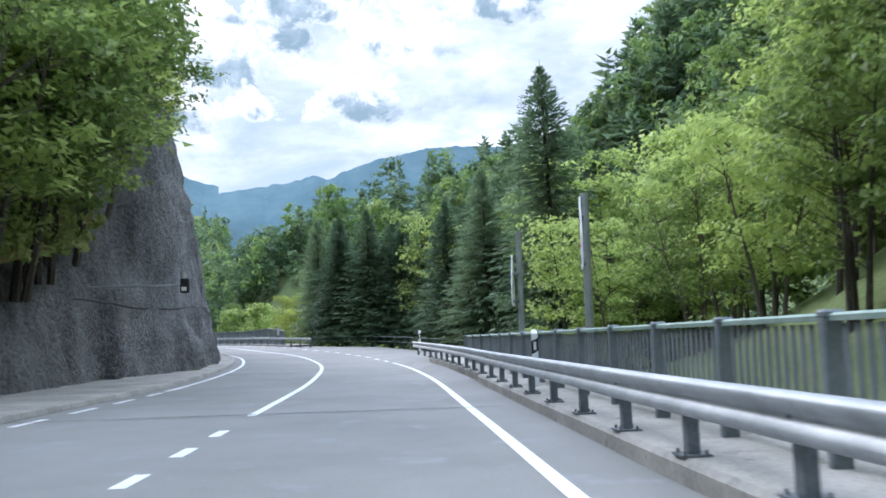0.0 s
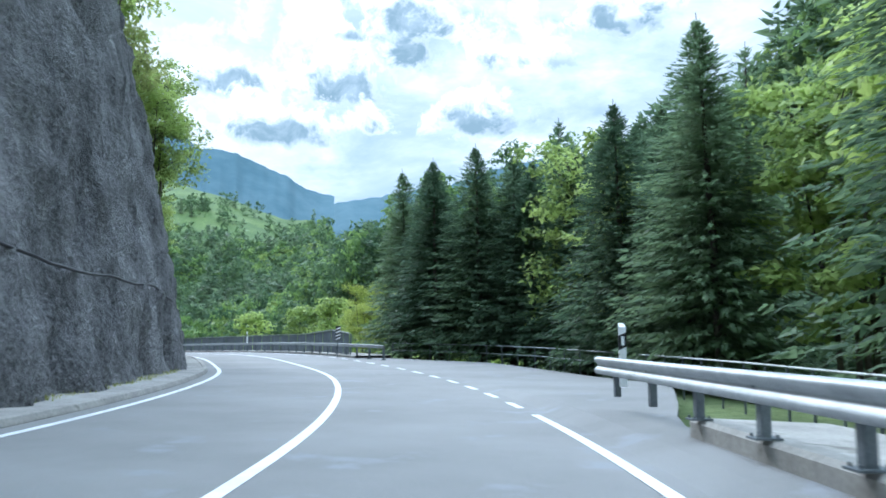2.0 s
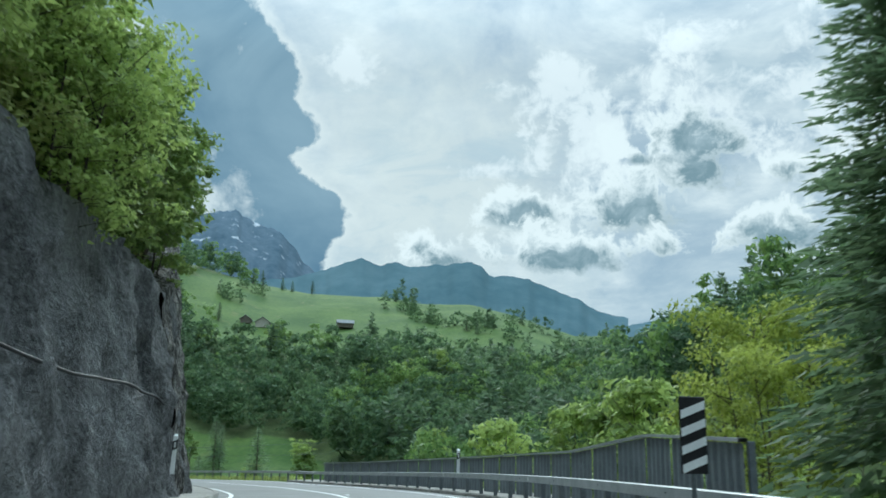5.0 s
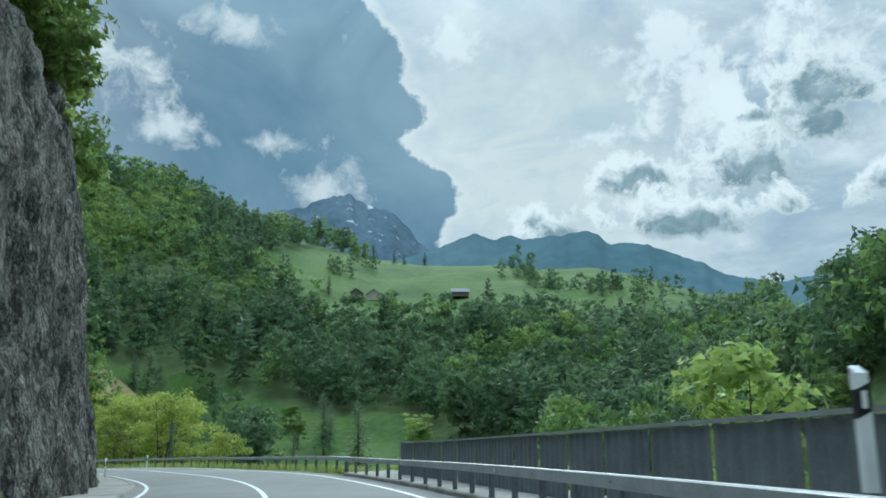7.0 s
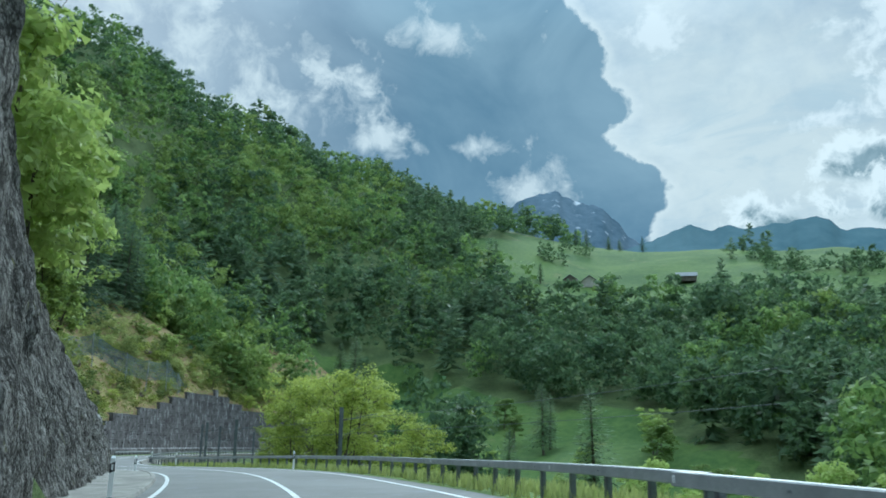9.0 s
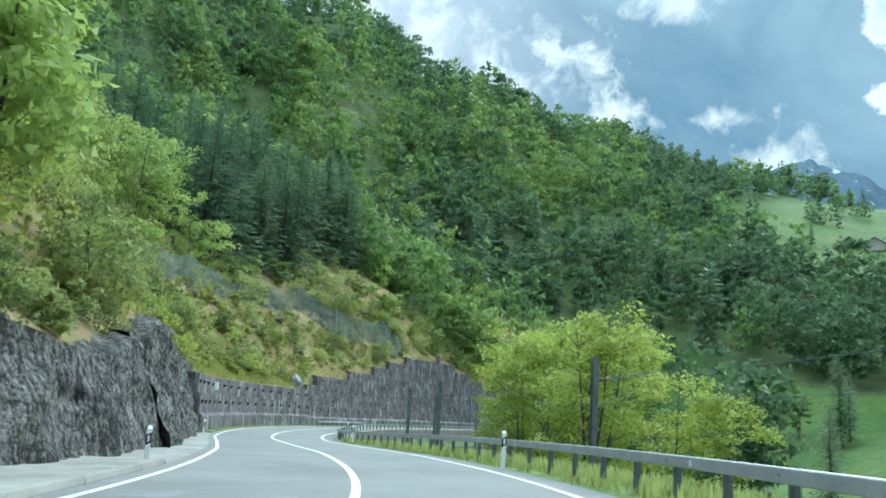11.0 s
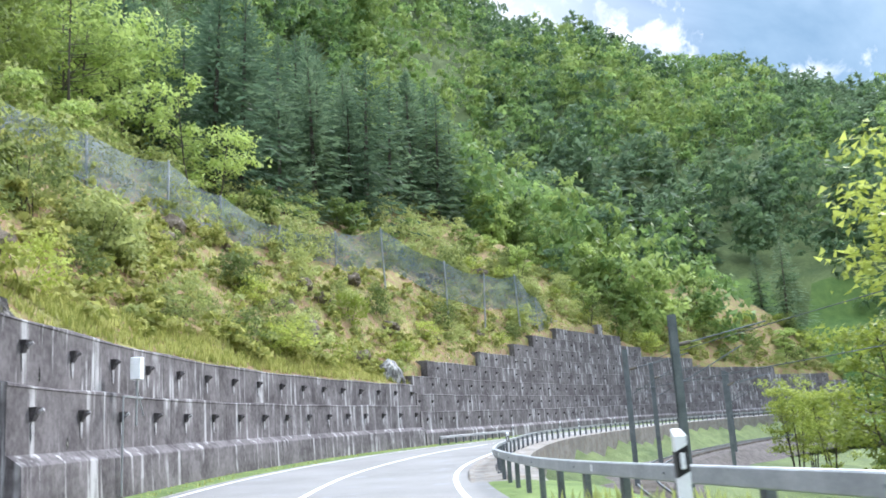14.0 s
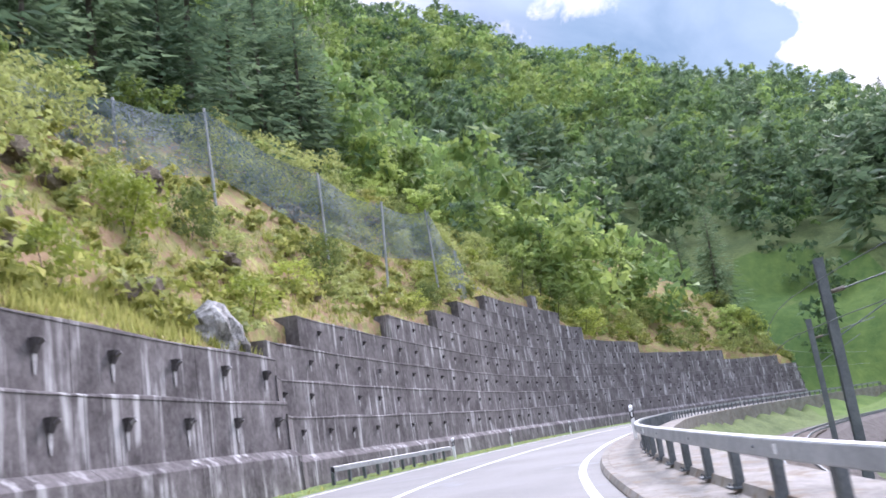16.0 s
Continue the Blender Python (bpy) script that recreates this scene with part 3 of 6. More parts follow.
def ribbon(name, ss, profile, material, smooth=False, jitter=0.0, seed=0):
    """A strip along the road; profile(s) gives (d, h) pairs from one side to the other."""
    verts, faces, n = [], [], None
    for i, s in enumerate(ss):
        row = profile(s)
        n = len(row)
        for j, (d, h) in enumerate(row):
            p = on_road(s, d, h)
            if jitter:
                k = (0.7 * wobble(p.x, p.y, (p.z + seed) * 0.55, 0.5, 4) + 0.45 * wobble(p.x, p.y, (p.z + seed) * 0.4, 1.7, 3)) * jitter
                q = on_road(s, d + k, h)
                p = Vector((q.x, q.y, p.z))
            verts.append(p)
        if i:
            for j in range(n - 1):
                a, b = (i - 1) * n + j, i * n + j
                faces.append((a, a + 1, b + 1, b))
    return mesh_from(name, verts, faces, material, smooth)


build_ground()
S_ALL = np.arange(-70, 380, 1.5)


def road_right(s):
    """Right edge of the asphalt, with the lay-by."""
    return float(np.interp(s, [-80, 20, 30, 40, 46, 52, 70, 76, 80, 400], [4.75, 4.75, 4.78, 5.2, 7.4, 9.8, 10.0, 6.8, 4.6, 4.6]))


def flare(s):
    """How far the barrier and its kerb swing outwards towards the lay-by."""
    return float(np.interp(s, [6, 20, 30, 40, 47], [0.0, 0.0, 0.02, 0.05, 0.08]))


def lift(s):
    """How far the outer edge of the carriageway rises above the crossfall before the lay-by."""
    return float(np.interp(s, [8, 20, 30, 43, 47, 58], [0.0, 0.05, 0.13, 0.25, 0.22, 0.0]))


road = new("road", ribbon("road", S_ALL, lambda s: [(-4.25, -0.4), (-4.25, 0.0), (-2, 0.0), (0, 0.005), (2, 0.0), (4.1, 0.0), (4.5, 0.6 * lift(s)), (road_right(s), lift(s) * (1.0 if s < 45 else 0.8) - 0.005), (road_right(s) + 0.02, -0.4)], ASPHALT))
tagged(road, "pale grey asphalt mountain road with a lay-by", "road", kind="structure")
verge = new("verge", ribbon("verge", np.arange(128, 224.5, 1.5), lambda s: [(4.55, -0.02), (4.75, 0.01 + 0.02 * math.sin(s * 3)), (5.6, 0.02), (7.0, -0.10), (8.5, -0.5)], GRASS))
tagged(verge, "grass verge beside the asphalt", "verge", kind="structure")


# ---- markings ----
def stripe(name, s0, s1, d, width, parent, h=0.006):
    ss = np.linspace(s0, s1, max(2, int((s1 - s0) / 0.8) + 1))
    return part(name, ribbon(name, ss, lambda s: [(d - width / 2, h), (d + width / 2, h)], PAINT_WHITE), None, parent)


markings = tagged(empty("road_markings"), "white painted lane lines on the asphalt", "road marking", kind="structure")
stripe("centre_line", 14.8, 360, 0.0, 0.16, markings, 0.010)
stripe("edge_line", -70, 43.5, 3.78, 0.16, markings)
stripe("edge_line", 84, 360, 3.78, 0.15, markings)
stripe("edge_line", 24, 360, -3.78, 0.15, markings)
for k in range(8):
    stripe("dash", 5.6 + k * 2.0 - 8, 6.4 + k * 2.0 - 8, 0.0, 0.16, markings, 0.010)
for k in range(7):
    stripe("dash", 9.0 + k * 2.6, 10.4 + k * 2.6, -3.75, 0.15, markings)
for k in range(13):
    stripe("dash", 45.0 + k * 3.0, 46.5 + k * 3.0, 3.78, 0.16, markings)
for k in range(4):
    stripe("dash", 86.0 + k * 5.0, 87.0 + k * 5.0, 0.45, 0.12, markings)
joint = new("expansion_joint", ribbon("expansion_joint", [15.0, 15.07], lambda s: [(-6.0 + k * 0.5, 0.012) for k in range(22)], ASPHALT_DARK))
tagged(joint, "dark bridge expansion joint across the asphalt", "expansion joint", kind="structure")


# ---- kerbs and footways ----
def left_kerb(s):
    return [(-4.22, -0.3), (-4.22, 0.02), (-4.26, 0.115), (-4.30, 0.125), (-4.42, 0.125), (-4.44, 0.10), (-5.3, 0.10 + 0.02 * wobble(s, 0, 0, 0.7)), (-7.5, 0.12)]


left_walk = new("footway", ribbon("footway", np.arange(-60, 176, 1.0), left_kerb, CONCRETE))
tagged(left_walk, "worn concrete kerb and narrow footway under the rock", "footway", kind="structure")
left_gutter = new("gutter_strip", ribbon("gutter_strip", np.arange(175.5, 380, 1.0), lambda s: [(-4.2, 0.003), (-4.6, 0.02), (-5.2, 0.04), (-7.6, 0.12)], CONCRETE))
tagged(left_gutter, "concrete gutter strip below the wall", "gutter", kind="structure")
edge_grass = new("wall_foot_grass", ribbon("wall_foot_grass", np.arange(219, 330, 0.7), lambda s: [(-4.25, 0.006), (-4.4, 0.05 + 0.03 * math.sin(s * 5)), (-4.9, 0.10), (-5.3, 0.12)], GRASS))
tagged(edge_grass, "narrow strip of bright grass at the foot of the wall", "grass", kind="stuff")


def bridge_kerb(s):
    o = (4.72 if s < 22.5 else 4.86) + flare(s)
    u = lift(s)
    return [(o, -0.4), (o, 0.15 + u), (o + 0.05, 0.20 + u), (6.6 + flare(s), 0.22 + u * 0.6), (6.6 + flare(s), -1.4), (6.3, -1.5)]


tagged(new("bridge_kerb", ribbon("bridge_kerb", np.r_[np.arange(-50, 22.4, 1.0), 22.4, 22.6, np.arange(23.5, 38.6, 1.0)], bridge_kerb, CONCRETE)),
       "concrete bridge kerb carrying the crash barrier", "kerb", kind="structure")
tagged(new("bridge_kerb", ribbon("bridge_kerb", np.arange(77, 137, 1.0), lambda s: [(4.62, -0.4), (4.62, 0.10), (4.66, 0.14), (6.9, 0.16), (6.9, -1.6), (6.6, -1.7)], CONCRETE)),
       "concrete bridge kerb carrying the crash barrier", "kerb", kind="structure")
tagged(new("bend_kerb", ribbon("bend_kerb", np.arange(223.6, 380, 0.8), lambda s: [(4.15, -0.2)] + [(d, h * min(1.0, (s - 223.6) / 3.2) - 0.02) for d, h in ((4.15, 0.05), (4.20, 0.13), (4.32, 0.13), (4.36, 0.09), (5.2, 0.09), (5.25, 0.20), (6.2, 0.20))] + [(6.2, -2.9)], DUSTY)),
       "concrete kerb and apron inside the bend", "kerb", kind="structure")


# ---- rock and concrete walls on the hill side ----
def face(base, lean, top_fn, rows=14, back=3.0):
    """Profile of a wall from its foot to its top, then a lip running back into the hill."""
    def profile(s):
        t = float(top_fn(s))
        row = [(base(s) - lean * t * u, -0.2 + (t + 0.2) * u) for u in np.linspace(0, 1, rows)]
        d, h = row[-1]
        row += [(d - 0.8, h + 0.25), (d - back, h + 0.5)]
        return row
    return profile


def base_d(s):
    return float(np.interp(s, [-60, 20, 30, 36, 90, 110, 150, 165, 176, 200, 217, 259, 260, 345], [-6.8, -7.0, -6.4, -5.25, -5.2, -5.6, -6.0, -6.4, -5.6, -5.5, -5.2, -5.2, -5.6, -5.6]))


rock_a = new("rock_face", ribbon("rock_face", np.arange(-60, 20.3, 0.6), face(base_d, 0.35, wall_top, 16, 4), ROCK_GREY, False, 0.9, 3))
tagged(rock_a, "rough natural rock at the foot of the wooded bank", "rock face", kind="structure")
def shot_d(s):
    return base_d(s) + float(np.interp(s, [15, 19, 26, 30, 36], [-3.2, -0.8, -0.9, -0.8, 0.0]))


def shot_top(s):
    return float(np.interp(s, [15, 26, 34, 60], [7.5, 9.0, 13.0, 14.0])) if s < 60 else wall_top(s)


shot = new("shotcrete_wall", ribbon("shotcrete_wall", np.arange(15.1, 101, 0.3), face(shot_d, 0.20, shot_top, 56, 4), SHOTCRETE, True, 0.55, 9))
tagged(shot, "dark grey sprayed concrete wall, streaked and uneven", "retaining wall", kind="structure")
def face_lean(s):
    return float(np.interp(s, [97, 114, 148, 158, 186], [0.20, 0.12, 0.16, 0.40, 0.36]))


rock_b = new("rock_face", ribbon("rock_face", np.arange(97, 186, 0.5), lambda s: face(base_d, face_lean(s), wall_top, 34, 3)(s), ROCK, False, 0.50, 15))
tagged(rock_b, "steep dark grey rock cutting beside the footway", "rock face", kind="structure")
rock_c = new("rock_face", ribbon("rock_face", np.arange(185, 221.5, 0.5), face(base_d, 0.30, wall_top, 20, 3), ROCK, False, 0.75, 21))
tagged(rock_c, "broken grey rock face with grass on top", "rock face", kind="structure")


def panel_mesh(ss, prof):
    """A solid wall panel: the strip along the road with both ends closed."""
    verts, faces, n = [], [], 0
    for i, s in enumerate(ss):
        row = prof(s)
        n = len(row)
        verts += [on_road(s, d, h) for d, h in row]
        if i:
            faces += [((i - 1) * n + j, (i - 1) * n + j + 1, i * n + j + 1, i * n + j) for j in range(n - 1)]
    last = (len(ss) - 1) * n
    faces += [tuple(range(n))[::-1], tuple(range(last, last + n))]
    return mesh_from("panel", verts, faces, WALL_CONCRETE)


def stepped_wall(name, s0, s1, tiers, label):
    """Anchored concrete wall in tiers: every tier a beam set back from the one below, with anchor heads in hooded niches."""
    wall = tagged(empty(name), label, "retaining wall", kind="structure")
    step, z = 2.45, 0.0
    for k in range(tiers):
        h = (1.37 if tiers == 3 else 1.15) if k == 0 else 1.45 if tiers == 3 else 1.28
        back = 0.26 * k + (0.0 if k == 0 else 0.12)

        lo, hi = s0, s1
        if tiers > 3:
            span = np.arange(s0, s1 + 0.1, 0.6)
            keep = [s for s in span if wall_top(s) + 0.45 > z + h]
            if len(keep) < 3:
                continue
            lo, hi = keep[0], keep[-1]
        panels = max(1, int(round((hi - lo) / (step * 2))))
        cuts = np.linspace(lo, hi, panels + 1)
        for a, b in zip(cuts[:-1], cuts[1:]):
            ss = np.linspace(a + 0.012, b - 0.012, 5)
            slope = 0.30 if k == 0 else 0.10

            def prof(s, z=z, h=h, back=back, slope=slope):
                f = base_d(s) + 0.25 - back
                foot = (f, z - 0.2 if z == 0 else z)
                if z == 0:
                    return [(f - 1.2, z - 0.2), foot, (f - 0.06, z + h - 0.24), (f - 0.10, z + h - 0.19), (f - 0.36, z + h), (f - 1.2, z + h + 0.02)]
                sag = 0.03 * math.sin(s * 0.9 + z)
                return [(f - 1.2, z - 0.2), foot, (f - slope * 0.3, z + h - 0.09), (f - slope * 0.3 + 0.02, z + h - 0.07), (f - slope * 0.3 + 0.01, z + h - 0.02 + sag), (f - slope * 0.3 - 0.05, z + h + 0.01 + sag), (f - 1.2, z + h + 0.02)]
            me = panel_mesh(ss, prof)
            part("panel", me, None, wall)
        z += h
    return wall


def build_anchor():
    """A hooded anchor head: a wedge bracket with a short cap."""
    root = empty("anchor_head")
    bm = bmesh.new()
    v = [bm.verts.new(p) for p in ((-0.17, 0, 0.16), (0.17, 0, 0.16), (0.17, 0.20, 0.16), (-0.17, 0.20, 0.16), (-0.10, 0, -0.16), (0.10, 0, -0.16), (0.10, 0.07, -0.16), (-0.10, 0.07, -0.16))]
    for f in ((0, 1, 2, 3), (7, 6, 5, 4), (3, 2, 6, 7), (0, 3, 7, 4), (1, 0, 4, 5), (2, 1, 5, 6)):
        bm.faces.new([v[i] for i in f])
    part("bracket", bm, ANCHOR_DARK, root)
    bm = tube_bm(0.055, 0.05, 0.0, 0.16, 8)
    bm.transform(Matrix.Translation((0.02, 0.16, 0.02)) @ Matrix.Rotation(radians(-60), 4, "X"))
    part("cap", bm, WALL_CONCRETE, root)
    bm = bmesh.new()
    w = ((0.06, -0.10), (0.10, -0.22), (0.085, -0.42), (0.03, -0.62))
    pairs = [(bm.verts.new((-a, 0.042 - 0.03 * z, z)), bm.verts.new((a * 0.8, 0.042 - 0.03 * z, z))) for a, z in w]
    for (a, b), (c, e) in zip(pairs[:-1], pairs[1:]):
        bm.faces.new((a, b, e, c))
    part("lime_streak", bm, LIME, root, "white lime streak below the anchor")
    return root


stepped_wall("retaining_wall", 218.0, 259.2, 3, "anchored concrete retaining wall in three tiers with lime streaks")
stepped_wall("retaining_wall", 259.0, 392.0, 10, "high anchored concrete retaining wall in stepped tiers")
anchor = tagged(build_anchor(), "dark hooded anchor head on the concrete wall", "anchor", "anchor heads on the walls")
_first = True
for s0, s1, tiers in ((218.0, 259.2, 3), (259.0, 392.0, 10)):
    z, step_h, pitch = 1.37 if tiers == 3 else 1.15, 1.45 if tiers == 3 else 1.28, 2.6 if tiers == 3 else 2.45
    rng_ = np.random.default_rng(tiers)
    for k in range(1, tiers):
        for s in np.arange(s0 + 1.15 + (0.0 if tiers == 3 else 0.9 * (k % 2)), s1 - 0.6, pitch):
            if tiers > 3 and (wall_top(s) + 0.45 < z + step_h or rng_.uniform() < 0.15):
                continue
            s = s + (0.0 if tiers == 3 else rng_.uniform(-0.15, 0.15))
            d = base_d(s) + 0.25 - (0.26 * k + 0.12) - 0.03
            big = 0.92 if tiers == 3 else 0.62
            m = beside(s, d, z + step_h * 0.57, -90) @ Matrix.Diagonal((big, big, big, 1))
            if _first:
                anchor.matrix_basis, _first = m, False
            else:
                copy_thing(anchor, m)
        z += step_h


# ---- crash barriers ----
def beam_profile(face_side, kind="w"):
    """Cross-section of a barrier rail, (out, up), facing the road."""
    if kind == "w":
        pts = [(0.0, 0.155), (0.045, 0.15), (0.085, 0.115), (0.085, 0.075), (0.045, 0.035), (0.015, 0.0), (0.045, -0.035), (0.085, -0.075), (0.085, -0.115), (0.045, -0.15), (0.0, -0.155)]
    else:
        pts = [(0.0, 0.09), (0.10, 0.09), (0.115, 0.075), (0.115, -0.075), (0.10, -0.09), (0.0, -0.09)]
    return [(face_side * a, b) for a, b in pts]


def barrier(s0, s1, d, height, spacing, kind, label, plates=True, post_h=None, base=0.0, face_side=-1, rise=lambda s: 0.0):
    thing = tagged(empty("crash_barrier"), label, "crash barrier", "crash barriers")
    ss = np.arange(s0, s1 + 0.01, 1.0 if kind == "w" else 0.8)
    dd = d if callable(d) else (lambda s: d)
    prof = beam_profile(face_side, kind)
    half = 0.155 if kind == "w" else 0.09
    front = ribbon("rail", ss, lambda s: [(dd(s) + a, height - half + b + rise(s)) for a, b in prof] + [(dd(s) - face_side * 0.004, height - 2 * half + rise(s)), (dd(s) - face_side * 0.004, height + rise(s))], STEEL, kind == "w")
    part("rail", front, STEEL, thing)
    bm = box_bm(0.10, 0.14, height - 0.05 - base, (0, 0, (height - 0.05 + base) / 2 - 0.0), 0.01)
    post = bpy.data.meshes.new("post")
    bm.to_mesh(post)
    bm.free()
    post.materials.append(STEEL_DARK)
    bm = box_bm(0.26, 0.26, 0.02, (0, 0, base + 0.012))
    for x, y in ((-0.09, -0.09), (0.09, -0.09), (-0.09, 0.09), (0.09, 0.09)):
        tube_bm(0.014, 0.014, base + 0.02, base + 0.055, 6, bm, (x, y))
    plate = bpy.data.meshes.new("foot_plate")
    bm.to_mesh(plate)
    bm.free()
    plate.materials.append(STEEL_DARK)
    bm = tube_bm(0.018, 0.014, 0, 0.012, 6)
    bm.transform(Matrix.Rotation(radians(90), 4, "Y"))
    rb = box_bm(0.02, 0.05, 0.09, (0, 0, 0), 0.004)
    reflector = bpy.data.meshes.new("reflector")
    rb.to_mesh(reflector)
    rb.free()
    reflector.materials.append(PLASTIC_WHITE)
    bolt = bpy.data.meshes.new("bolt")
    bm.to_mesh(bolt)
    bm.free()
    bolt.materials.append(STEEL_DARK)
    n = 0
    for s in np.arange(s0 + 0.3, s1, spacing):
        p = part("post", post, None, thing)
        p.matrix_basis = beside(s, dd(s) - face_side * 0.065, rise(s))
        if plates and not (s0 + 0.2 < s and s > s1 - 5):
            q = part("foot_plate", plate, None, p)
        if n % 2 == 0:
            o = part("bolt", bolt, None, thing)
            o.matrix_basis = beside(s, dd(s) + face_side * (0.02 if kind == "w" else 0.115), height - half + rise(s))
            o.matrix_basis = o.matrix_basis @ Matrix.Rotation(math.pi if face_side < 0 else 0, 4, "Z")
        if kind == "box" and n % 6 == 3:
            r = part("reflector", reflector, None, thing, "small white reflector")
            r.matrix_basis = beside(s + 0.9, dd(s) + face_side * 0.118, height - half + rise(s))
        n += 1
    return thing


barrier(-46, 43.2, lambda s: 4.80 + flare(s), 0.85, 1.95, "w", "galvanised corrugated crash barrier on the bridge kerb", True, base=0.20, rise=lift)
barrier(73.2, 137.5, lambda s: float(np.interp(s, [72, 75, 78, 82, 137], [5.6, 5.1, 4.75, 4.6, 4.7])), 0.82, 1.9, "box", "grey box-beam crash barrier beside the bend", True, base=0.0)
barrier(137.0, 226.0, 5.05, 0.80, 1.9, "box", "long grey box-beam crash barrier along the verge", False)
barrier(225.6, 380.0, lambda s: float(np.interp(s, [225, 236, 262, 380], [5.05, 5.15, 5.2, 5.1])), 0.74, 1.6, "box", "grey box-beam crash barrier on a concrete kerb round the bend", True, base=0.12)
barrier(260.0, 274.6, -4.5, 0.66, 1.5, "box", "short low box-beam crash barrier before the high wall", False, face_side=1)


# ---- bridge railings ----
def baluster_fence(s0, s1, d, h, bay):
    fence = tagged(empty("bridge_railing"), "grey steel bridge railing with flat vertical balusters", "railing")
    part("handrail", ribbon("handrail", np.arange(s0, s1 + 0.1, 0.9), lambda s: [(d + flare(s) * 0.7 - 0.045, h - 0.05), (d + flare(s) * 0.7 - 0.045, h - 0.01), (d + flare(s) * 0.7 - 0.02, h + 0.01), (d + flare(s) * 0.7 + 0.02, h + 0.01), (d + flare(s) * 0.7 + 0.045, h - 0.01), (d + flare(s) * 0.7 + 0.045, h - 0.05), (d + flare(s) * 0.7 - 0.045, h - 0.05)], FENCE_GREEN), None, fence, "greenish worn handrail")
    part("bottom_rail", ribbon("bottom_rail", np.arange(s0, s1 + 0.1, 0.9), lambda s: [(d + flare(s) * 0.7 + a, z) for a, z in ((-0.025, 0.34), (-0.025, 0.38), (0.025, 0.38), (0.025, 0.34), (-0.025, 0.34))], FENCE_PAINT), None, fence)
    bm = box_bm(0.16, 0.09, h - 0.10, (0, 0, (h + 0.2) / 2 - 0.05), 0.012)
    bm2 = box_bm(0.17, 0.12, 0.07, (0, 0, h + 0.0), 0.02, bm)
    post = bpy.data.meshes.new("post")
    bm2.to_mesh(post)
    bm2.free()
    post.materials.append(FENCE_PAINT)
    bm = box_bm(0.012, 0.075, h - 0.42, (0, 0, (h + 0.34) / 2 - 0.03))
    bal = bpy.data.meshes.new("baluster")
    bm.to_mesh(bal)
    bm.free()
    bal.materials.append(FENCE_PAINT)
    s, made, rest = s0, 0, []
    while s <= s1:
        part("post", post, None, fence).matrix_basis = beside(s, d + flare(s) * 0.7, 0)
        for k in range(1, int(bay / 0.15)):
            t = s + k * 0.15
            if t > s1:
                break
            o = part("baluster", bal, None, fence)
            o.matrix_basis = beside(t, d + flare(t) * 0.7, 0)
            made += 1
        s += bay
    return fence


baluster_fence(-6.0, 32.4, 5.62, 1.32, 2.0)


def sheet_parapet(s0, s1):
    """Solid parapet of upright ribbed sheets under a cap rail, with a raised middle post."""
    wall = tagged(empty("sheet_parapet"), "tall grey ribbed sheet-metal parapet with a pale cap rail", "parapet")

    def dd(s):
        return float(np.interp(s, [s0, s0 + 6.0, s1], [5.0, 5.6, 5.9]))

    def top(s):
        return float(np.interp(s, [s0, s0 + 6.0, s0 + 12, s1], [1.45, 1.70, 1.46, 1.40]))
    cap = ribbon("cap_rail", np.arange(s0, s1 + 0.1, 0.8), lambda s: [(dd(s) - 0.06, top(s) - 0.03), (dd(s) - 0.06, top(s) + 0.02), (dd(s) + 0.06, top(s) + 0.02), (dd(s) + 0.06, top(s) - 0.03), (dd(s) - 0.06, top(s) - 0.03)], STEEL)
    part("cap_rail", cap, None, wall, "pale galvanised cap rail")
    ss = np.arange(s0, s1, 2.0)
    for a in ss:
        cols = np.r_[np.arange(a, min(a + 1.95, s1), 0.09), min(a + 2.0, s1)]
        verts, faces = [], []
        for i, s in enumerate(cols):
            o = 0.035 if (i // 2) % 2 else 0.0
            for h in (0.0, 0.18, top(s) - 0.05):
                verts.append(on_road(s, dd(s) + o, h))
            if i:
                b = 3 * i
                faces += [(b - 3, b, b + 1, b - 2), (b - 2, b + 1, b + 2, b - 1)]
        part("sheet", mesh_from("sheet", verts, faces, FENCE_PAINT), None, wall)
    bm = box_bm(0.09, 0.09, 1.7, (0, 0, 0.85), 0.01)
    post = bpy.data.meshes.new("post")
    bm.to_mesh(post)
    bm.free()
    post.materials.append(FENCE_PAINT)
    for s in np.arange(s0, s1, 4.0):
        o = part("post", post, None, wall)
        o.matrix_basis = beside(s, dd(s) + 0.10, 0) @ Matrix.Diagonal((1, 1, (top(s) - 0.02) / 1.7, 1))
    return wall


sheet_parapet(79.4, 131.6)


def pipe_fence(s0, s1, dfun, h, bay, rails):
    fence = tagged(empty("pipe_fence"), "low steel pipe railing along the lay-by edge", "railing")
    for k in range(rails):
        z = h - k * 0.42
        part("rail", ribbon("rail", np.arange(s0, s1 + 0.1, 0.9), lambda s: [(dfun(s) + 0.028 * math.cos(a), z + 0.028 * math.sin(a)) for a in np.linspace(0, 2 * math.pi, 7)], STEEL), None, fence)
    bm = tube_bm(0.032, 0.032, -0.5, h + 0.02, 8)
    post = bpy.data.meshes.new("post")
    bm.to_mesh(post)
    bm.free()
    post.materials.append(STEEL_DARK)
    for s in np.arange(s0, s1 + 0.1, bay):
        part("post", post, None, fence).matrix_basis = beside(s, dfun(s), 0)
    return fence


pipe_fence(33.5, 79.0, lambda s: float(np.interp(s, [33, 40, 48, 54, 60, 66, 72, 79], [7.6, 8.6, 10.2, 10.9, 11.3, 11.3, 10.3, 7.3])), 0.85, 1.5, 2)


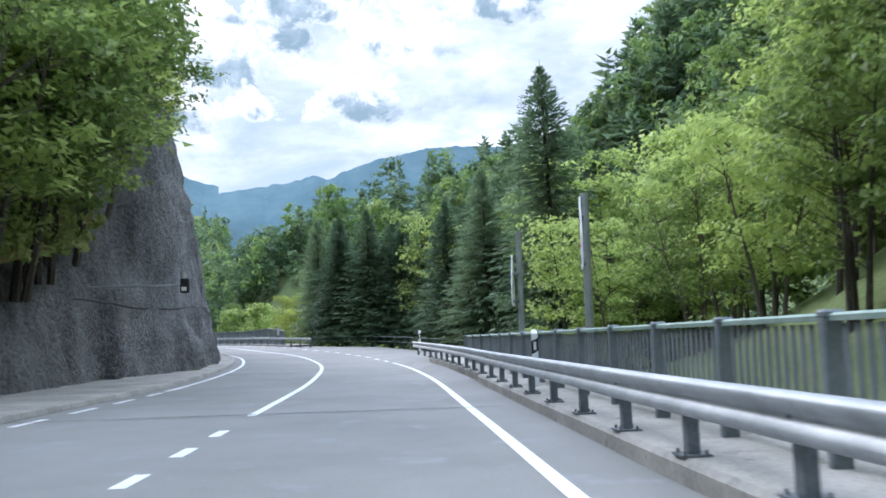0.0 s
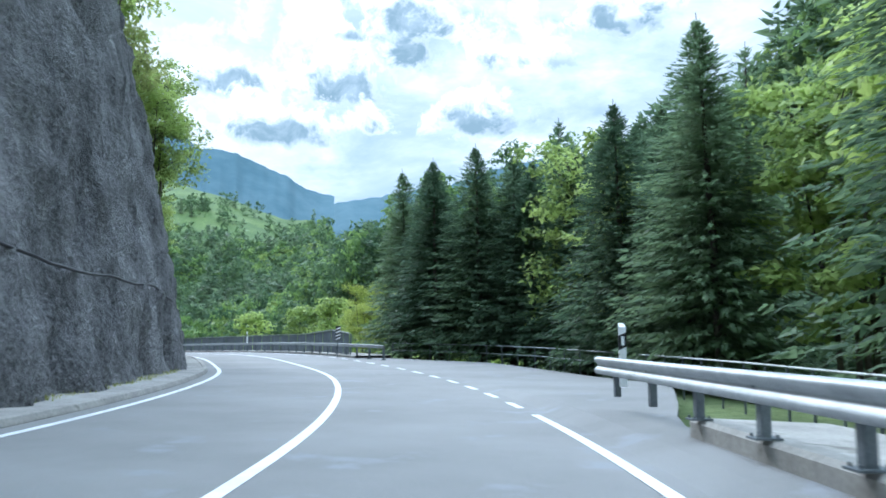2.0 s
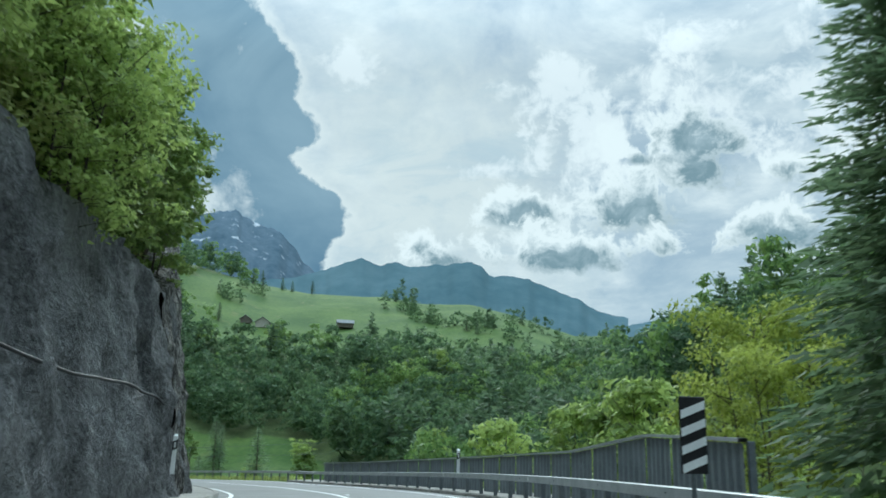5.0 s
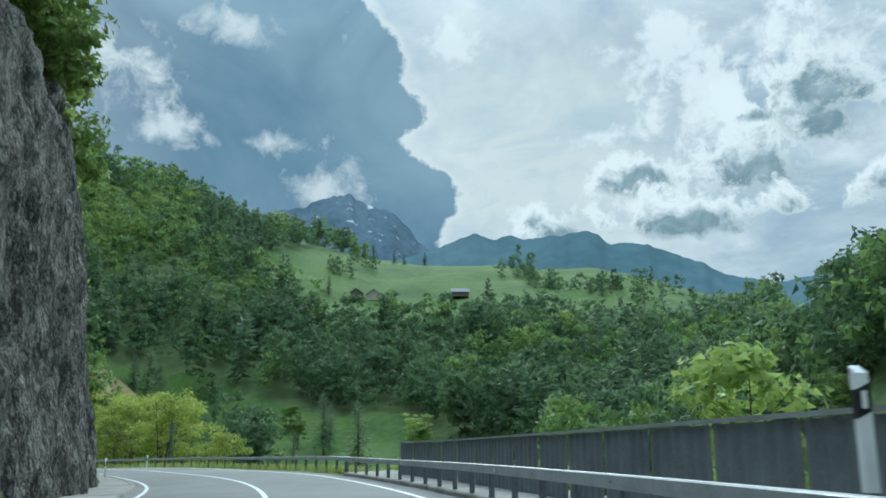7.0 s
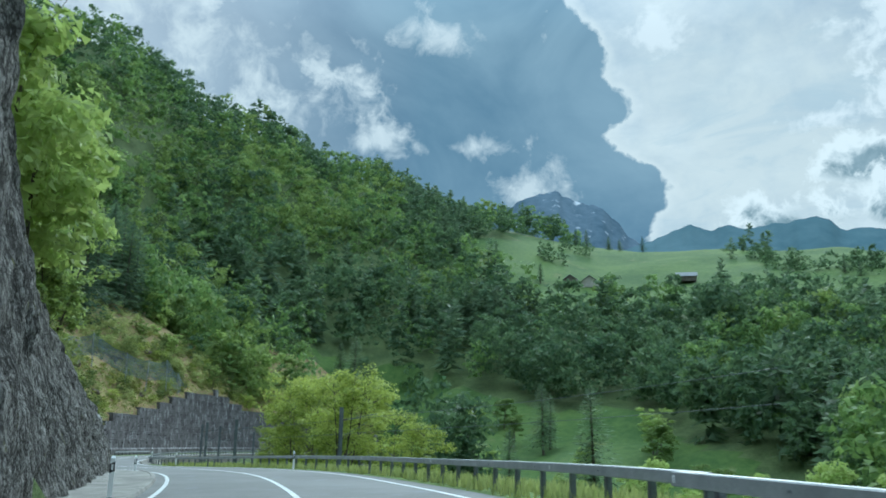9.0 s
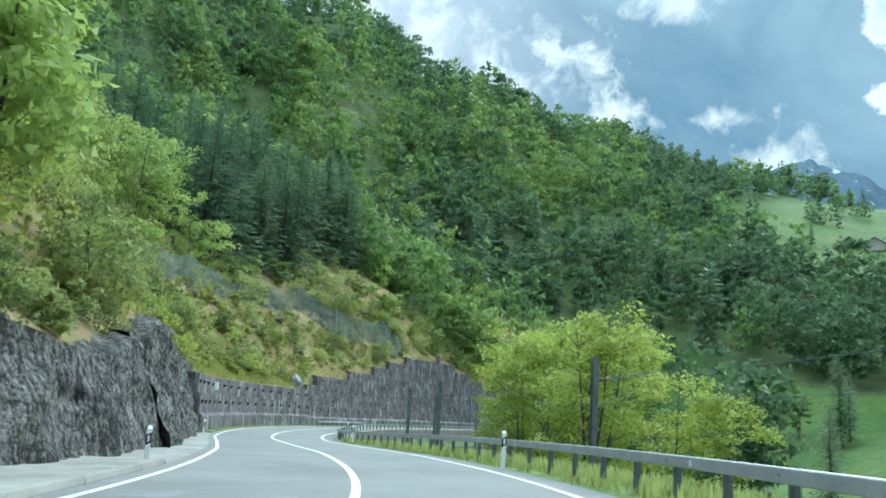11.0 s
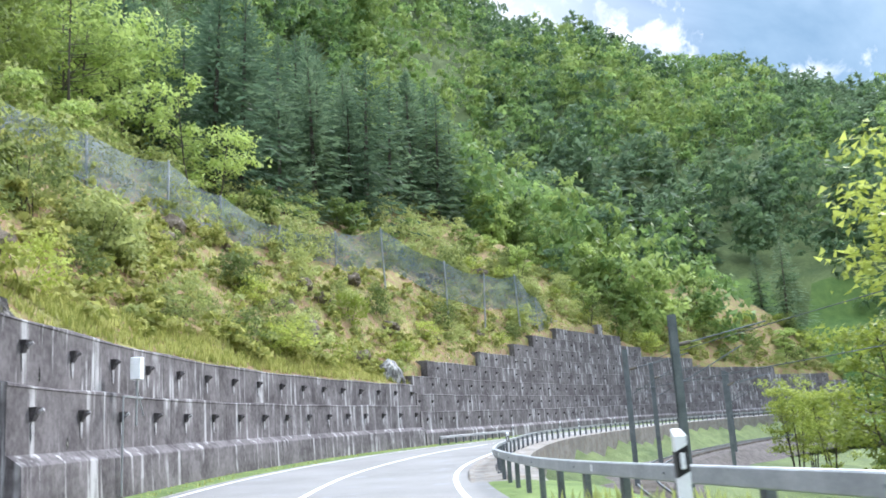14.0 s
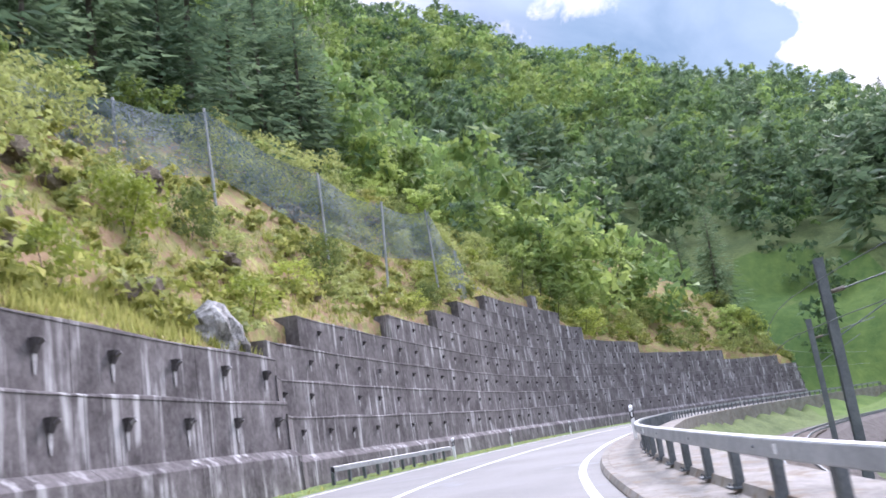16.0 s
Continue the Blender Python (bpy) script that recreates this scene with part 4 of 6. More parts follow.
# ---- delineators, signs, poles ----
def delineator_mesh():
    root = empty("delineator_post")
    bm = bmesh.new()
    def tri(z):
        return [bm.verts.new(p) for p in ((-0.06, -0.05, z), (0.06, -0.05, z), (0.045, 0.05, z), (-0.045, 0.05, z))]
    a, b = tri(0.0), tri(0.98)
    for v, dz in zip(b, (0.0, 0.0, 0.07, 0.07)):
        v.co.z += dz
    for k in range(4):
        bm.faces.new((a[k], a[(k + 1) % 4], b[(k + 1) % 4], b[k]))
    bm.faces.new(b)
    bm.faces.new(a[::-1])
    part("body", bm, PLASTIC_WHITE, root)
    bm = bmesh.new()
    lo = [bm.verts.new(p) for p in ((-0.063, -0.053, 0.60), (0.063, -0.053, 0.66), (0.048, 0.053, 0.66), (-0.048, 0.053, 0.60))]
    hi = [bm.verts.new(p) for p in ((-0.063, -0.053, 0.84), (0.063, -0.053, 0.90), (0.048, 0.053, 0.90), (-0.048, 0.053, 0.84))]
    for k in range(4):
        bm.faces.new((lo[k], lo[(k + 1) % 4], hi[(k + 1) % 4], hi[k]))
    part("band", bm, PLASTIC_BLACK, root, "slanted black band")
    part("reflector", box_bm(0.05, 0.008, 0.15, (0, -0.058, 0.755), 0.003), PLASTIC_WHITE, root)
    return root


post0 = tagged(delineator_mesh(), "white plastic delineator post with a black band", "delineator", "roadside delineators")
SPOTS = [(15.4, 5.05, 0.30), (41.8, 4.95, 0.62), (92.5, -4.95, 0.75), (104.0, 5.45, 0.75), (151.0, -4.75, 0.1), (175.0, -4.65, -0.2), (177.5, 4.45, 0), (211.0, -4.5, 0), (208.2, 4.6, 0.12),
         (238.0, 5.2, 0.05), (275.2, -4.45, 0.0), (262.0, 5.0, 0.2), (288.0, -4.5, 0.0), (304.0, -4.5, 0)]
for i, (s, d, h) in enumerate(SPOTS):
    m = beside(s, d, h)
    if i == 0:
        post0.matrix_basis = m
    else:
        copy_thing(post0, m)


def striped_board():
    """Narrow bend board with slanted black and white bars on a post."""
    root = tagged(empty("bend_board"), "narrow bend board with slanted black and white stripes", "road sign")
    part("post", tube_bm(0.03, 0.03, -0.3, 1.9, 8), STEEL_DARK, root)
    part("board", box_bm(0.34, 0.025, 0.92, (0, -0.05, 1.56), 0.012), PLASTIC_BLACK, root, "black board with thin pale rim")
    for k in range(4):
        bm = bmesh.new()
        z = 1.14 + k * 0.215
        v = [bm.verts.new(p) for p in ((-0.155, -0.068, z - 0.04), (0.155, -0.068, z + 0.09), (0.155, -0.068, z + 0.19), (-0.155, -0.068, z + 0.06))]
        w = [bm.verts.new((q.co.x, -0.062, q.co.z)) for q in v]
        bm.faces.new(v)
        for i in range(4):
            bm.faces.new((v[i], w[i], w[(i + 1) % 4], v[(i + 1) % 4]))
        part("stripe", bm, PLASTIC_WHITE, root)
    root.matrix_basis = beside(78.2, 3.95, 0.02, 6) @ Matrix.Diagonal((0.92, 1, 0.92, 1))
    return root


striped_board()


def warning_sign():
    """Triangle warning sign over a distance plate on a thick steel pole."""
    root = tagged(empty("warning_sign"), "red and white triangular warning sign and distance plate on a pole", "road sign")
    part("pole", tube_bm(0.085, 0.075, -0.4, 4.60, 12, None, (-0.66, 0.12)), STEEL, root)
    bm = bmesh.new()
    shape = [(-0.45, -0.66), (0.45, -0.66), (0.45, -0.10), (0.06, 0.68), (-0.06, 0.68), (-0.45, -0.10)]
    front = [bm.verts.new((x, 0.0, 3.75 + z)) for x, z in shape]
    rear = [bm.verts.new((v.co.x, 0.03, v.co.z)) for v in front]
    bm.faces.new(front)
    bm.faces.new(rear[::-1])
    for k in range(6):
        bm.faces.new((front[k], rear[k], rear[(k + 1) % 6], front[(k + 1) % 6]))
    board = part("board", bm, PLASTIC_WHITE, root, "white pointed board reading 80 m")
    bm = bmesh.new()
    rings = [[bm.verts.new((r * math.sin(t), -0.008, 3.68 + r * math.cos(t))) for t in (0, 2 * math.pi / 3, 4 * math.pi / 3)] for r in (0.47, 0.32)]
    for k in range(3):
        bm.faces.new((rings[0][k], rings[0][(k + 1) % 3], rings[1][(k + 1) % 3], rings[1][k]))
    part("red_border", bm, SIGN_RED, board, "red triangle outline")
    cu = bpy.data.curves.new("lettering", "FONT")
    cu.body, cu.size, cu.extrude, cu.align_x, cu.align_y = "80 m", 0.28, 0.002, "CENTER", "CENTER"
    cu.materials.append(PLASTIC_BLACK)
    text = new("lettering", cu)
    text.parent = board
    text.matrix_basis = pose(0.03, -0.010, 3.25, 90, 0, 0)
    for z in (3.2, 4.1):
        bm = box_bm(0.34, 0.05, 0.05, (-0.50, 0.06, z), 0.008)
        part("bracket", bm, STEEL_DARK, root)
    root.matrix_basis = beside(15.4, 6.0, -0.62, -102)
    return root


warning_sign()


def rear_sign(s, d, h):
    """A traffic sign for the other direction, seen from behind: a pointed board on brackets, whitened for reflected
    sky.
    """
    root = tagged(empty("traffic_sign"), "back of a pointed traffic sign on a tall steel pole", "road sign")
    part("pole", tube_bm(0.085, 0.075, -0.6, h, 12), STEEL, root)
    bm = bmesh.new()
    shape = [(-0.48, -0.62), (0.48, -0.62), (0.48, -0.12), (0.06, 0.72), (-0.06, 0.72), (-0.48, -0.12)]
    front = [bm.verts.new((x - 0.12, 0.17, h - 1.35 + z)) for x, z in shape]
    rear = [bm.verts.new((v.co.x, 0.195, v.co.z)) for v in front]
    bm.faces.new(front)
    bm.faces.new(rear[::-1])
    for k in range(6):
        bm.faces.new((front[k], rear[k], rear[(k + 1) % 6], front[(k + 1) % 6]))
    # white colour replaces the sky's reflection on the bare metal back
    part("board", bm, PLASTIC_WHITE, root, "metal back of the sign board, coloured white for its sky reflection")
    for z in (h - 1.85, h - 1.15):
        part("bracket", box_bm(0.22, 0.14, 0.06, (-0.02, 0.10, z), 0.01), STEEL_DARK, root)
        part("rib", box_bm(0.80, 0.03, 0.04, (-0.12, 0.155, z), 0.005), STEEL, root)
    for z in (0.9, 1.3):
        part("clamp", tube_bm(0.095, 0.095, z, z + 0.05, 12), STEEL_DARK, root)
    root.matrix_basis = beside(s, d, 0, 77)
    return root


rear_sign(21.8, 5.86, 4.0)


def wall_signal():
    """Small dark detector box on a horizontal arm from the wall, with its cable."""
    root = tagged(empty("detector_arm"), "small dark detector box on a horizontal steel arm from the wall", "detector")
    bm = tube_bm(0.035, 0.035, 0, 2.9, 8)
    bm.transform(Matrix.Rotation(radians(90), 4, "Y"))
    part("arm", bm, STEEL, root)
    part("box", box_bm(0.26, 0.26, 0.46, (2.95, 0, -0.02), 0.03), PLASTIC_BLACK, root)
    part("cap", tube_bm(0.075, 0.06, 0.20, 0.44, 10, None, (2.88, 0)), STEEL, root, "pale round cap")
    part("lens", box_bm(0.16, 0.02, 0.12, (2.95, -0.14, -0.12), 0.01), PLASTIC_WHITE, root)
    root.matrix_basis = beside(27.2, -6.9, 3.15, 0)


wall_signal()


def wall_cable():
    cu = bpy.data.curves.new("cable", "CURVE")
    cu.dimensions, cu.bevel_depth, cu.bevel_resolution = "3D", 0.035, 1
    sp = cu.splines.new("POLY")
    ss = np.arange(27.5, 97, 0.8)
    sp.points.add(len(ss) - 1)
    for p, s in zip(sp.points, ss):
        h = 2.75 + 0.10 * math.sin(s * 0.5) + 0.12 * wobble(s, 1, 0, 0.3)
        q = on_road(s, base_d(s) - 0.20 * h + 0.17 + (-0.5 if s < 34 else 0), h)
        p.co = (*q, 1)
    cu.materials.append(PLASTIC_BLACK)
    tagged(new("cable", cu), "black cable fixed along the sprayed concrete wall", "cable")


wall_cable()


def equipment_box():
    root = tagged(empty("equipment_box"), "pale measuring box on a braced steel frame at the wall", "equipment box")
    part("cabinet", box_bm(0.34, 0.28, 0.62, (0, 0, 0.95), 0.02), PLASTIC_WHITE, root)
    part("post", tube_bm(0.03, 0.03, -0.6, 0.66, 8), STEEL, root)
    part("crossbar", box_bm(1.5, 0.05, 0.05, (-0.3, 0, 0.15), 0.005), STEEL, root)
    bm = box_bm(0.9, 0.03, 0.03)
    bm.transform(Matrix.Translation((0.30, 0, 0.05)) @ Matrix.Rotation(radians(55), 4, "Y"))
    part("brace", bm, STEEL, root)
    bm = tube_bm(0.025, 0.025, -2.4, 0.15, 8, None, (-1.0, 0))
    part("downpipe", bm, STEEL, root)
    root.matrix_basis = beside(224.3, -4.9, 2.55, 90)


equipment_box()


# ---- railway below the road ----
def rail_d(s):
    return float(np.interp(s, [140, 200, 230, 245, 262, 276, 295, 330], [15, 13.2, 12.0, 10.8, 10.2, 11.0, 13.0, 17.5]))


RAIL_H = -1.9
bed = new("ballast_bed", ribbon("ballast_bed", np.arange(140, 335, 1.2), lambda s: [(rail_d(s) - 4.4, RAIL_H - 0.35 if s > 232 else RAIL_H - 1.0), (rail_d(s) - 1.8, RAIL_H - 0.1), (rail_d(s) - 0.6, RAIL_H), (rail_d(s) + 0.6, RAIL_H), (rail_d(s) + 1.8, RAIL_H - 0.1), (rail_d(s) + 3.6, RAIL_H - 1.4)], BALLAST, False, 0.05))
tagged(bed, "brown railway ballast bed", "ballast", kind="stuff")
track = tagged(empty("railway_track"), "single rusty railway track in ballast", "railway track", kind="structure")
for o in (-0.5, 0.5):
    part("rail", ribbon("rail", np.arange(140, 335, 1.2), lambda s, o=o: [(rail_d(s) + o - 0.035, RAIL_H + 0.05), (rail_d(s) + o - 0.035, RAIL_H + 0.19), (rail_d(s) + o + 0.035, RAIL_H + 0.19), (rail_d(s) + o + 0.035, RAIL_H + 0.05)], STEEL_DARK), None, track)
bm = box_bm(1.8, 0.22, 0.12, (0, 0, 0.04), 0.015)
sleeper = bpy.data.meshes.new("sleeper")
bm.to_mesh(sleeper)
bm.free()
sleeper.materials.append(TIMBER)
for s in np.arange(205, 300, 0.65):
    part("sleeper", sleeper, None, track).matrix_basis = beside(s, rail_d(s), RAIL_H)


def catenary_mast(h=8.0):
    root = tagged(empty("catenary_mast"), "grey steel railway catenary mast with a cantilever arm", "catenary mast", "railway masts")
    bm = box_bm(0.24, 0.02, h, (0, -0.11, h / 2))
    box_bm(0.24, 0.02, h, (0, 0.11, h / 2), 0, bm)
    box_bm(0.02, 0.20, h, (0, 0, h / 2), 0, bm)
    part("column", bm, STEEL_DARK, root)
    part("foot", box_bm(0.6, 0.6, 0.5, (0, 0, -0.1), 0.03), CONCRETE, root)
    bm = tube_bm(0.022, 0.022, 0, 3.0, 8)
    bm.transform(Matrix.Translation((0, 0, h - 1.0)) @ Matrix.Rotation(radians(78), 4, "Y"))
    part("arm", bm, STEEL_DARK, root)
    bm = tube_bm(0.016, 0.016, 0, 2.4, 8)
    bm.transform(Matrix.Translation((0, 0, h - 2.2)) @ Matrix.Rotation(radians(62), 4, "Y"))
    part("strut", bm, STEEL_DARK, root)
    bm = tube_bm(0.06, 0.06, 0, 0.35, 8)
    bm.transform(Matrix.Translation((0.15, 0, h - 0.95)) @ Matrix.Rotation(radians(80), 4, "Y"))
    part("insulator", bm, TIMBER, root)
    return root


mast0 = catenary_mast()
MASTS = [(212.1, 11.1, 4.5), (227.6, 10.9, 4.6), (243.9, 10.4, 4.5), (258.3, 10.7, 4.4), (263.5, 14.6, 3.8), (279.0, 13.2, 4.3), (188.0, 11.5, 4.4)]
for i, (s, d, top) in enumerate(MASTS):
    m = beside(s, d, top - 8.0)
    if i == 0:
        mast0.matrix_basis = m
    else:
        copy_thing(mast0, m)


def wires():
    for name, dz in (("contact_wire", 2.6), ("messenger_wire", 3.7)):
        cu = bpy.data.curves.new(name, "CURVE")
        cu.dimensions, cu.bevel_depth = "3D", 0.012
        sp = cu.splines.new("POLY")
        ss = np.arange(150, 330, 3.0)
        sp.points.add(len(ss) - 1)
        for p, s in zip(sp.points, ss):
            p.co = (*on_road(s, rail_d(s), dz), 1)
        cu.materials.append(STEEL_DARK)
        tagged(new(name, cu), "thin overhead railway wire", "overhead wire")


wires()


# ---- rockfall net ----
def net_material():
    m = mat("wire_mesh", (0.10, 0.14, 0.15), (0.20, 0.25, 0.265), 0.6, 1.0, 8, 0, metal=0.2)
    nt = m.node_tree
    N, L = nt.nodes.new, nt.links.new
    bsdf, out = nt.nodes["Principled BSDF"], nt.nodes["Material Output"]
    geo = N("ShaderNodeNewGeometry")
    vor = N("ShaderNodeTexVoronoi")
    vor.feature = "DISTANCE_TO_EDGE"
    vor.inputs["Scale"].default_value = 9.0
    L(geo.outputs["Position"], vor.inputs["Vector"])
    cut = N("ShaderNodeMath")
    cut.operation = "LESS_THAN"
    cut.inputs[1].default_value = 0.11
    L(vor.outputs["Distance"], cut.inputs[0])
    tp, mx = N("ShaderNodeBsdfTransparent"), N("ShaderNodeMixShader")
    L(cut.outputs[0], mx.inputs[0])
    L(tp.outputs[0], mx.inputs[1])
    L(bsdf.outputs[0], mx.inputs[2])
    L(mx.outputs[0], out.inputs[0])
    return m


NET = net_material()
NET_LINE = [(206, -21.0, 19.8), (214, -19.0, 18.6), (231.0, -16.6, 17.0), (239.6, -15.9, 17.4), (246.7, -16.2, 18.3), (252.5, -16.5, 17.8), (259.0, -16.6, 17.2), (265.5, -15.4, 17.9), (271.0, -14.1, 19.1), (276.8, -10.8, 16.5),
            (283, -9.6, 16.0), (288.3, -8.2, 16.4), (294, -8.4, 14.6), (300, -9.6, 13.2), (307, -10, 13.0), (316, -10.5, 11.8)]


def rockfall_net():
    fence = tagged(empty("rockfall_net"), "blue-grey wire rockfall net on slim steel posts across the bank", "rockfall net")
    H = 2.9
    bm = tube_bm(0.085, 0.075, -2.5, H + 0.15, 8)
    post = bpy.data.meshes.new("post")
    bm.to_mesh(post)
    bm.free()
    post.materials.append(STEEL)
    feet = []
    for s, d, top in NET_LINE:
        p = on_road(s, d, top - H)
        feet.append(p)
        o = part("post", post, None, fence)
        o.matrix_basis = pose(p.x, p.y, p.z, random.uniform(-4, 4), random.uniform(-4, 4), 0)
    for a, b in zip(feet[:-1], feet[1:]):
        verts, faces, n = [], [], 8
        for i in range(n + 1):
            u = i / n
            q = a.lerp(b, u)
            sag = 0.35 * math.sin(math.pi * u)
            for j, h in enumerate((-0.6, 1.0, 2.0, H - sag)):
                verts.append((q.x + 0.12 * math.sin(5 * u + j), q.y + 0.1 * math.sin(7 * u), q.z + h))
            if i:
                for j in range(3):
                    k = 4 * (i - 1) + j
                    faces.append((k, k + 4, k + 5, k + 1))
        part("net_panel", mesh_from("net_panel", verts, faces, NET), None, fence)


rockfall_net()


# ---- the brushy bank above the walls ----
def bank_profile(s):
    t = float(wall_top(s))
    b = base_d(s)
    lean = 0.20 if s < 100 else face_lean(s) + 0.02 if s < 186 else 0.30 if s < 223 else 0.22
    d0 = b - lean * t + (0.05 if s > 222 else -0.5)
    if s > 259.1:
        d0 = b - 0.2 * t - 0.3
    st = float(np.interp(s, [0, 100, 185, 220, 400], [0.85, 0.85, 0.9, 1.05, 0.95]))
    rows = [(d0 + 0.03, t - (1.6 if s > 186 else 0.2))]
    for q in (0, 0.7, 1.6, 2.8, 4.2, 6, 8, 10.5, 13.5, 17, 21, 26):
        h = t + 0.08 + st * min(q, 13) * (0.75 if q < 3 else 1.0) + 0.62 * max(q - 13, 0)
        d = d0 - q
        h += 0.5 * wobble(s, d, 3, 0.22, 4) * min(1, q / 3)
        rows.append((d, h))
    return rows


tagged(new("bank", ribbon("bank", np.arange(-60, 396, 1.3), bank_profile, BANK, True)), "steep bank of yellow-green grass, brush and bare earth", "bank", kind="structure")


# ---- trees ----
def rng_for(seed):
    return np.random.default_rng(seed)


def leaf_tris(centres, normals, size, rng, spread=0.45):
    """Small pointed leaves (n, 3, 3) lying roughly across the given directions."""
    n = len(centres)
    nn = normals / (np.linalg.norm(normals, axis=1)[:, None] + 1e-9) + spread * rng.normal(size=(n, 3))
    nn /= np.linalg.norm(nn, axis=1)[:, None] + 1e-9
    t = np.cross(nn, rng.normal(size=(n, 3)))
    t /= np.linalg.norm(t, axis=1)[:, None] + 1e-9
    u = np.cross(nn, t)
    sz = (size * rng.uniform(0.55, 1.4, n))[:, None]
    return np.stack([centres - t * sz * 0.4 + u * sz * 0.34, centres - t * sz * 0.4 - u * sz * 0.34, centres + t * sz * 0.6], 1)


def crown_points(height, radius, lobes, per, rng, low=0.28):
    pts, nrm = [], []
    for k in range(lobes):
        u = rng.uniform(0, 1)
        z = height * (low + (0.97 - low) * u)
        w = radius * (1.0 - abs(u - 0.42) ** 1.6 * 1.15)
        ang, rr = rng.uniform(0, 2 * math.pi), w * math.sqrt(rng.uniform(0.02, 0.8))
        c = np.array([rr * math.cos(ang), rr * math.sin(ang), z])
        lr = radius * rng.uniform(0.26, 0.46)
        d = rng.normal(size=(per, 3))
        d /= np.linalg.norm(d, axis=1)[:, None]
        d[:, 2] = np.where(d[:, 2] < -0.2, d[:, 2] * 0.5, d[:, 2])
        p = c + d * np.array([lr, lr, lr * 0.72]) * rng.uniform(0.55, 1.05, per)[:, None]
        pts.append(p)
        nrm.append(d + np.array([0, 0, 0.5]))
    return np.concatenate(pts), np.concatenate(nrm)


def limb(bm, a, b, r0, r1, seg=5):
    ax = (b - a).normalized()
    t = ax.orthogonal().normalized()
    u = ax.cross(t)
    rings = []
    for p, r in ((a, r0), (b, r1)):
        rings.append([bm.verts.new(p + (t * math.cos(2 * math.pi * k / seg) + u * math.sin(2 * math.pi * k / seg)) * r) for k in range(seg)])
    for k in range(seg):
        bm.faces.new((rings[0][k], rings[0][(k + 1) % seg], rings[1][(k + 1) % seg], rings[1][k]))


def broad_trunk(height, radius, rng, stems=1):
    bm = bmesh.new()
    for k in range(stems):
        lean = Vector((rng.uniform(-1, 1), rng.uniform(-1, 1), 0)) * (0.10 * height if stems > 1 else 0.04 * height)
        foot = Vector((rng.uniform(-0.3, 0.3), rng.uniform(-0.3, 0.3), 0)) if stems > 1 else Vector((0, 0, 0))
        r = height * 0.014 * (0.75 if stems > 1 else 1.0)
        p = [foot + Vector((0, 0, -0.8)), foot + lean * 0.3 + Vector((0, 0, height * 0.33)), foot + lean * 0.7 + Vector((0, 0, height * 0.62)), foot + lean + Vector((0, 0, height * 0.9))]
        for i in range(3):
            limb(bm, p[i], p[i + 1], r * (1 - 0.3 * i), r * (0.7 - 0.27 * i), 7)
        for i in range(9):
            u = rng.uniform(0.3, 0.85)
            a = p[1].lerp(p[3], (u - 0.3) / 0.6)
            an = rng.uniform(0, 2 * math.pi)
            out = radius * rng.uniform(0.45, 0.85)
            b = a + Vector((out * math.cos(an), out * math.sin(an), out * rng.uniform(0.45, 0.9)))
            limb(bm, a, b, r * 0.34 * (1.2 - u), r * 0.08, 4)
    return bm


def broadleaf(name, label, height, radius, lobes, per, leaf, seed, material, stems=1, low=0.28):
    rng = rng_for(seed)
    root = tagged(empty(name), label, "tree", "roadside trees")
    part("trunk", broad_trunk(height, radius, rng, stems), BARK, root)
    p, n = crown_points(height, radius, lobes, per, rng, low)
    part("crown", tris_mesh("crown", leaf_tris(p, n, leaf, rng), material), None, root)
    return root


def airy_tree(name, label, height, radius, stems, sprays, per, leaf, seed, material, low=0.3):
    """Several stems fanning upwards; flat sprays of leaves sit at the ends of the limbs, with gaps between."""
    rng = rng_for(seed)
    root = tagged(empty(name), label, "tree", "roadside trees")
    bm = bmesh.new()
    pts, nrm = [], []
    r = height * 0.011
    for k in range(stems):
        an = 2 * math.pi * k / stems + rng.uniform(-0.5, 0.5)
        reach = radius * (rng.uniform(0.15, 0.75) if stems > 1 else 0.1)
        foot = Vector((0.35 * math.cos(an), 0.35 * math.sin(an), -0.8)) * (1 if stems > 1 else 0.1)
        foot.z = -0.8
        tall = height * rng.uniform(0.78, 0.97)
        p = [foot]
        for u in (0.3, 0.6, 1.0):
            p.append(Vector((math.cos(an) * reach * u ** 0.8 + rng.uniform(-0.25, 0.25), math.sin(an) * reach * u ** 0.8 + rng.uniform(-0.25, 0.25), tall * u)))
        for i in range(3):
            limb(bm, p[i], p[i + 1], r * (1 - 0.3 * i), r * (0.7 - 0.27 * i), 6)
        for i in range(sprays):
            u = low + (1.0 - low) * rng.uniform(0, 1) ** 0.8
            base = p[1].lerp(p[2], (u - 0.3) / 0.3) if u < 0.6 else p[2].lerp(p[3], (u - 0.6) / 0.4)
            w = radius * (0.95 - 0.75 * abs(u - 0.5) ** 1.3) * rng.uniform(0.25, 0.8)
            ba_ = rng.uniform(0, 2 * math.pi)
            tip = base + Vector((math.cos(ba_) * w, math.sin(ba_) * w, w * rng.uniform(0.25, 0.7)))
            limb(bm, base, tip, r * 0.22, r * 0.05, 4)
            c = np.array(tip)
            size = radius * rng.uniform(0.16, 0.30)
            d = rng.normal(size=(per, 3))
            d /= np.linalg.norm(d, axis=1)[:, None]
            pts.append(c + d * np.array([size * 1.15, size * 1.15, size * 0.55]) * rng.uniform(0.35, 1.1, per)[:, None])
            nrm.append(d * 0.6 + np.array([0, 0, 0.75]))
    part("trunk", bm, BARK, root)
    part("crown", tris_mesh("crown", leaf_tris(np.concatenate(pts), np.concatenate(nrm), leaf, rng, 0.55), material), None, root)
    return root


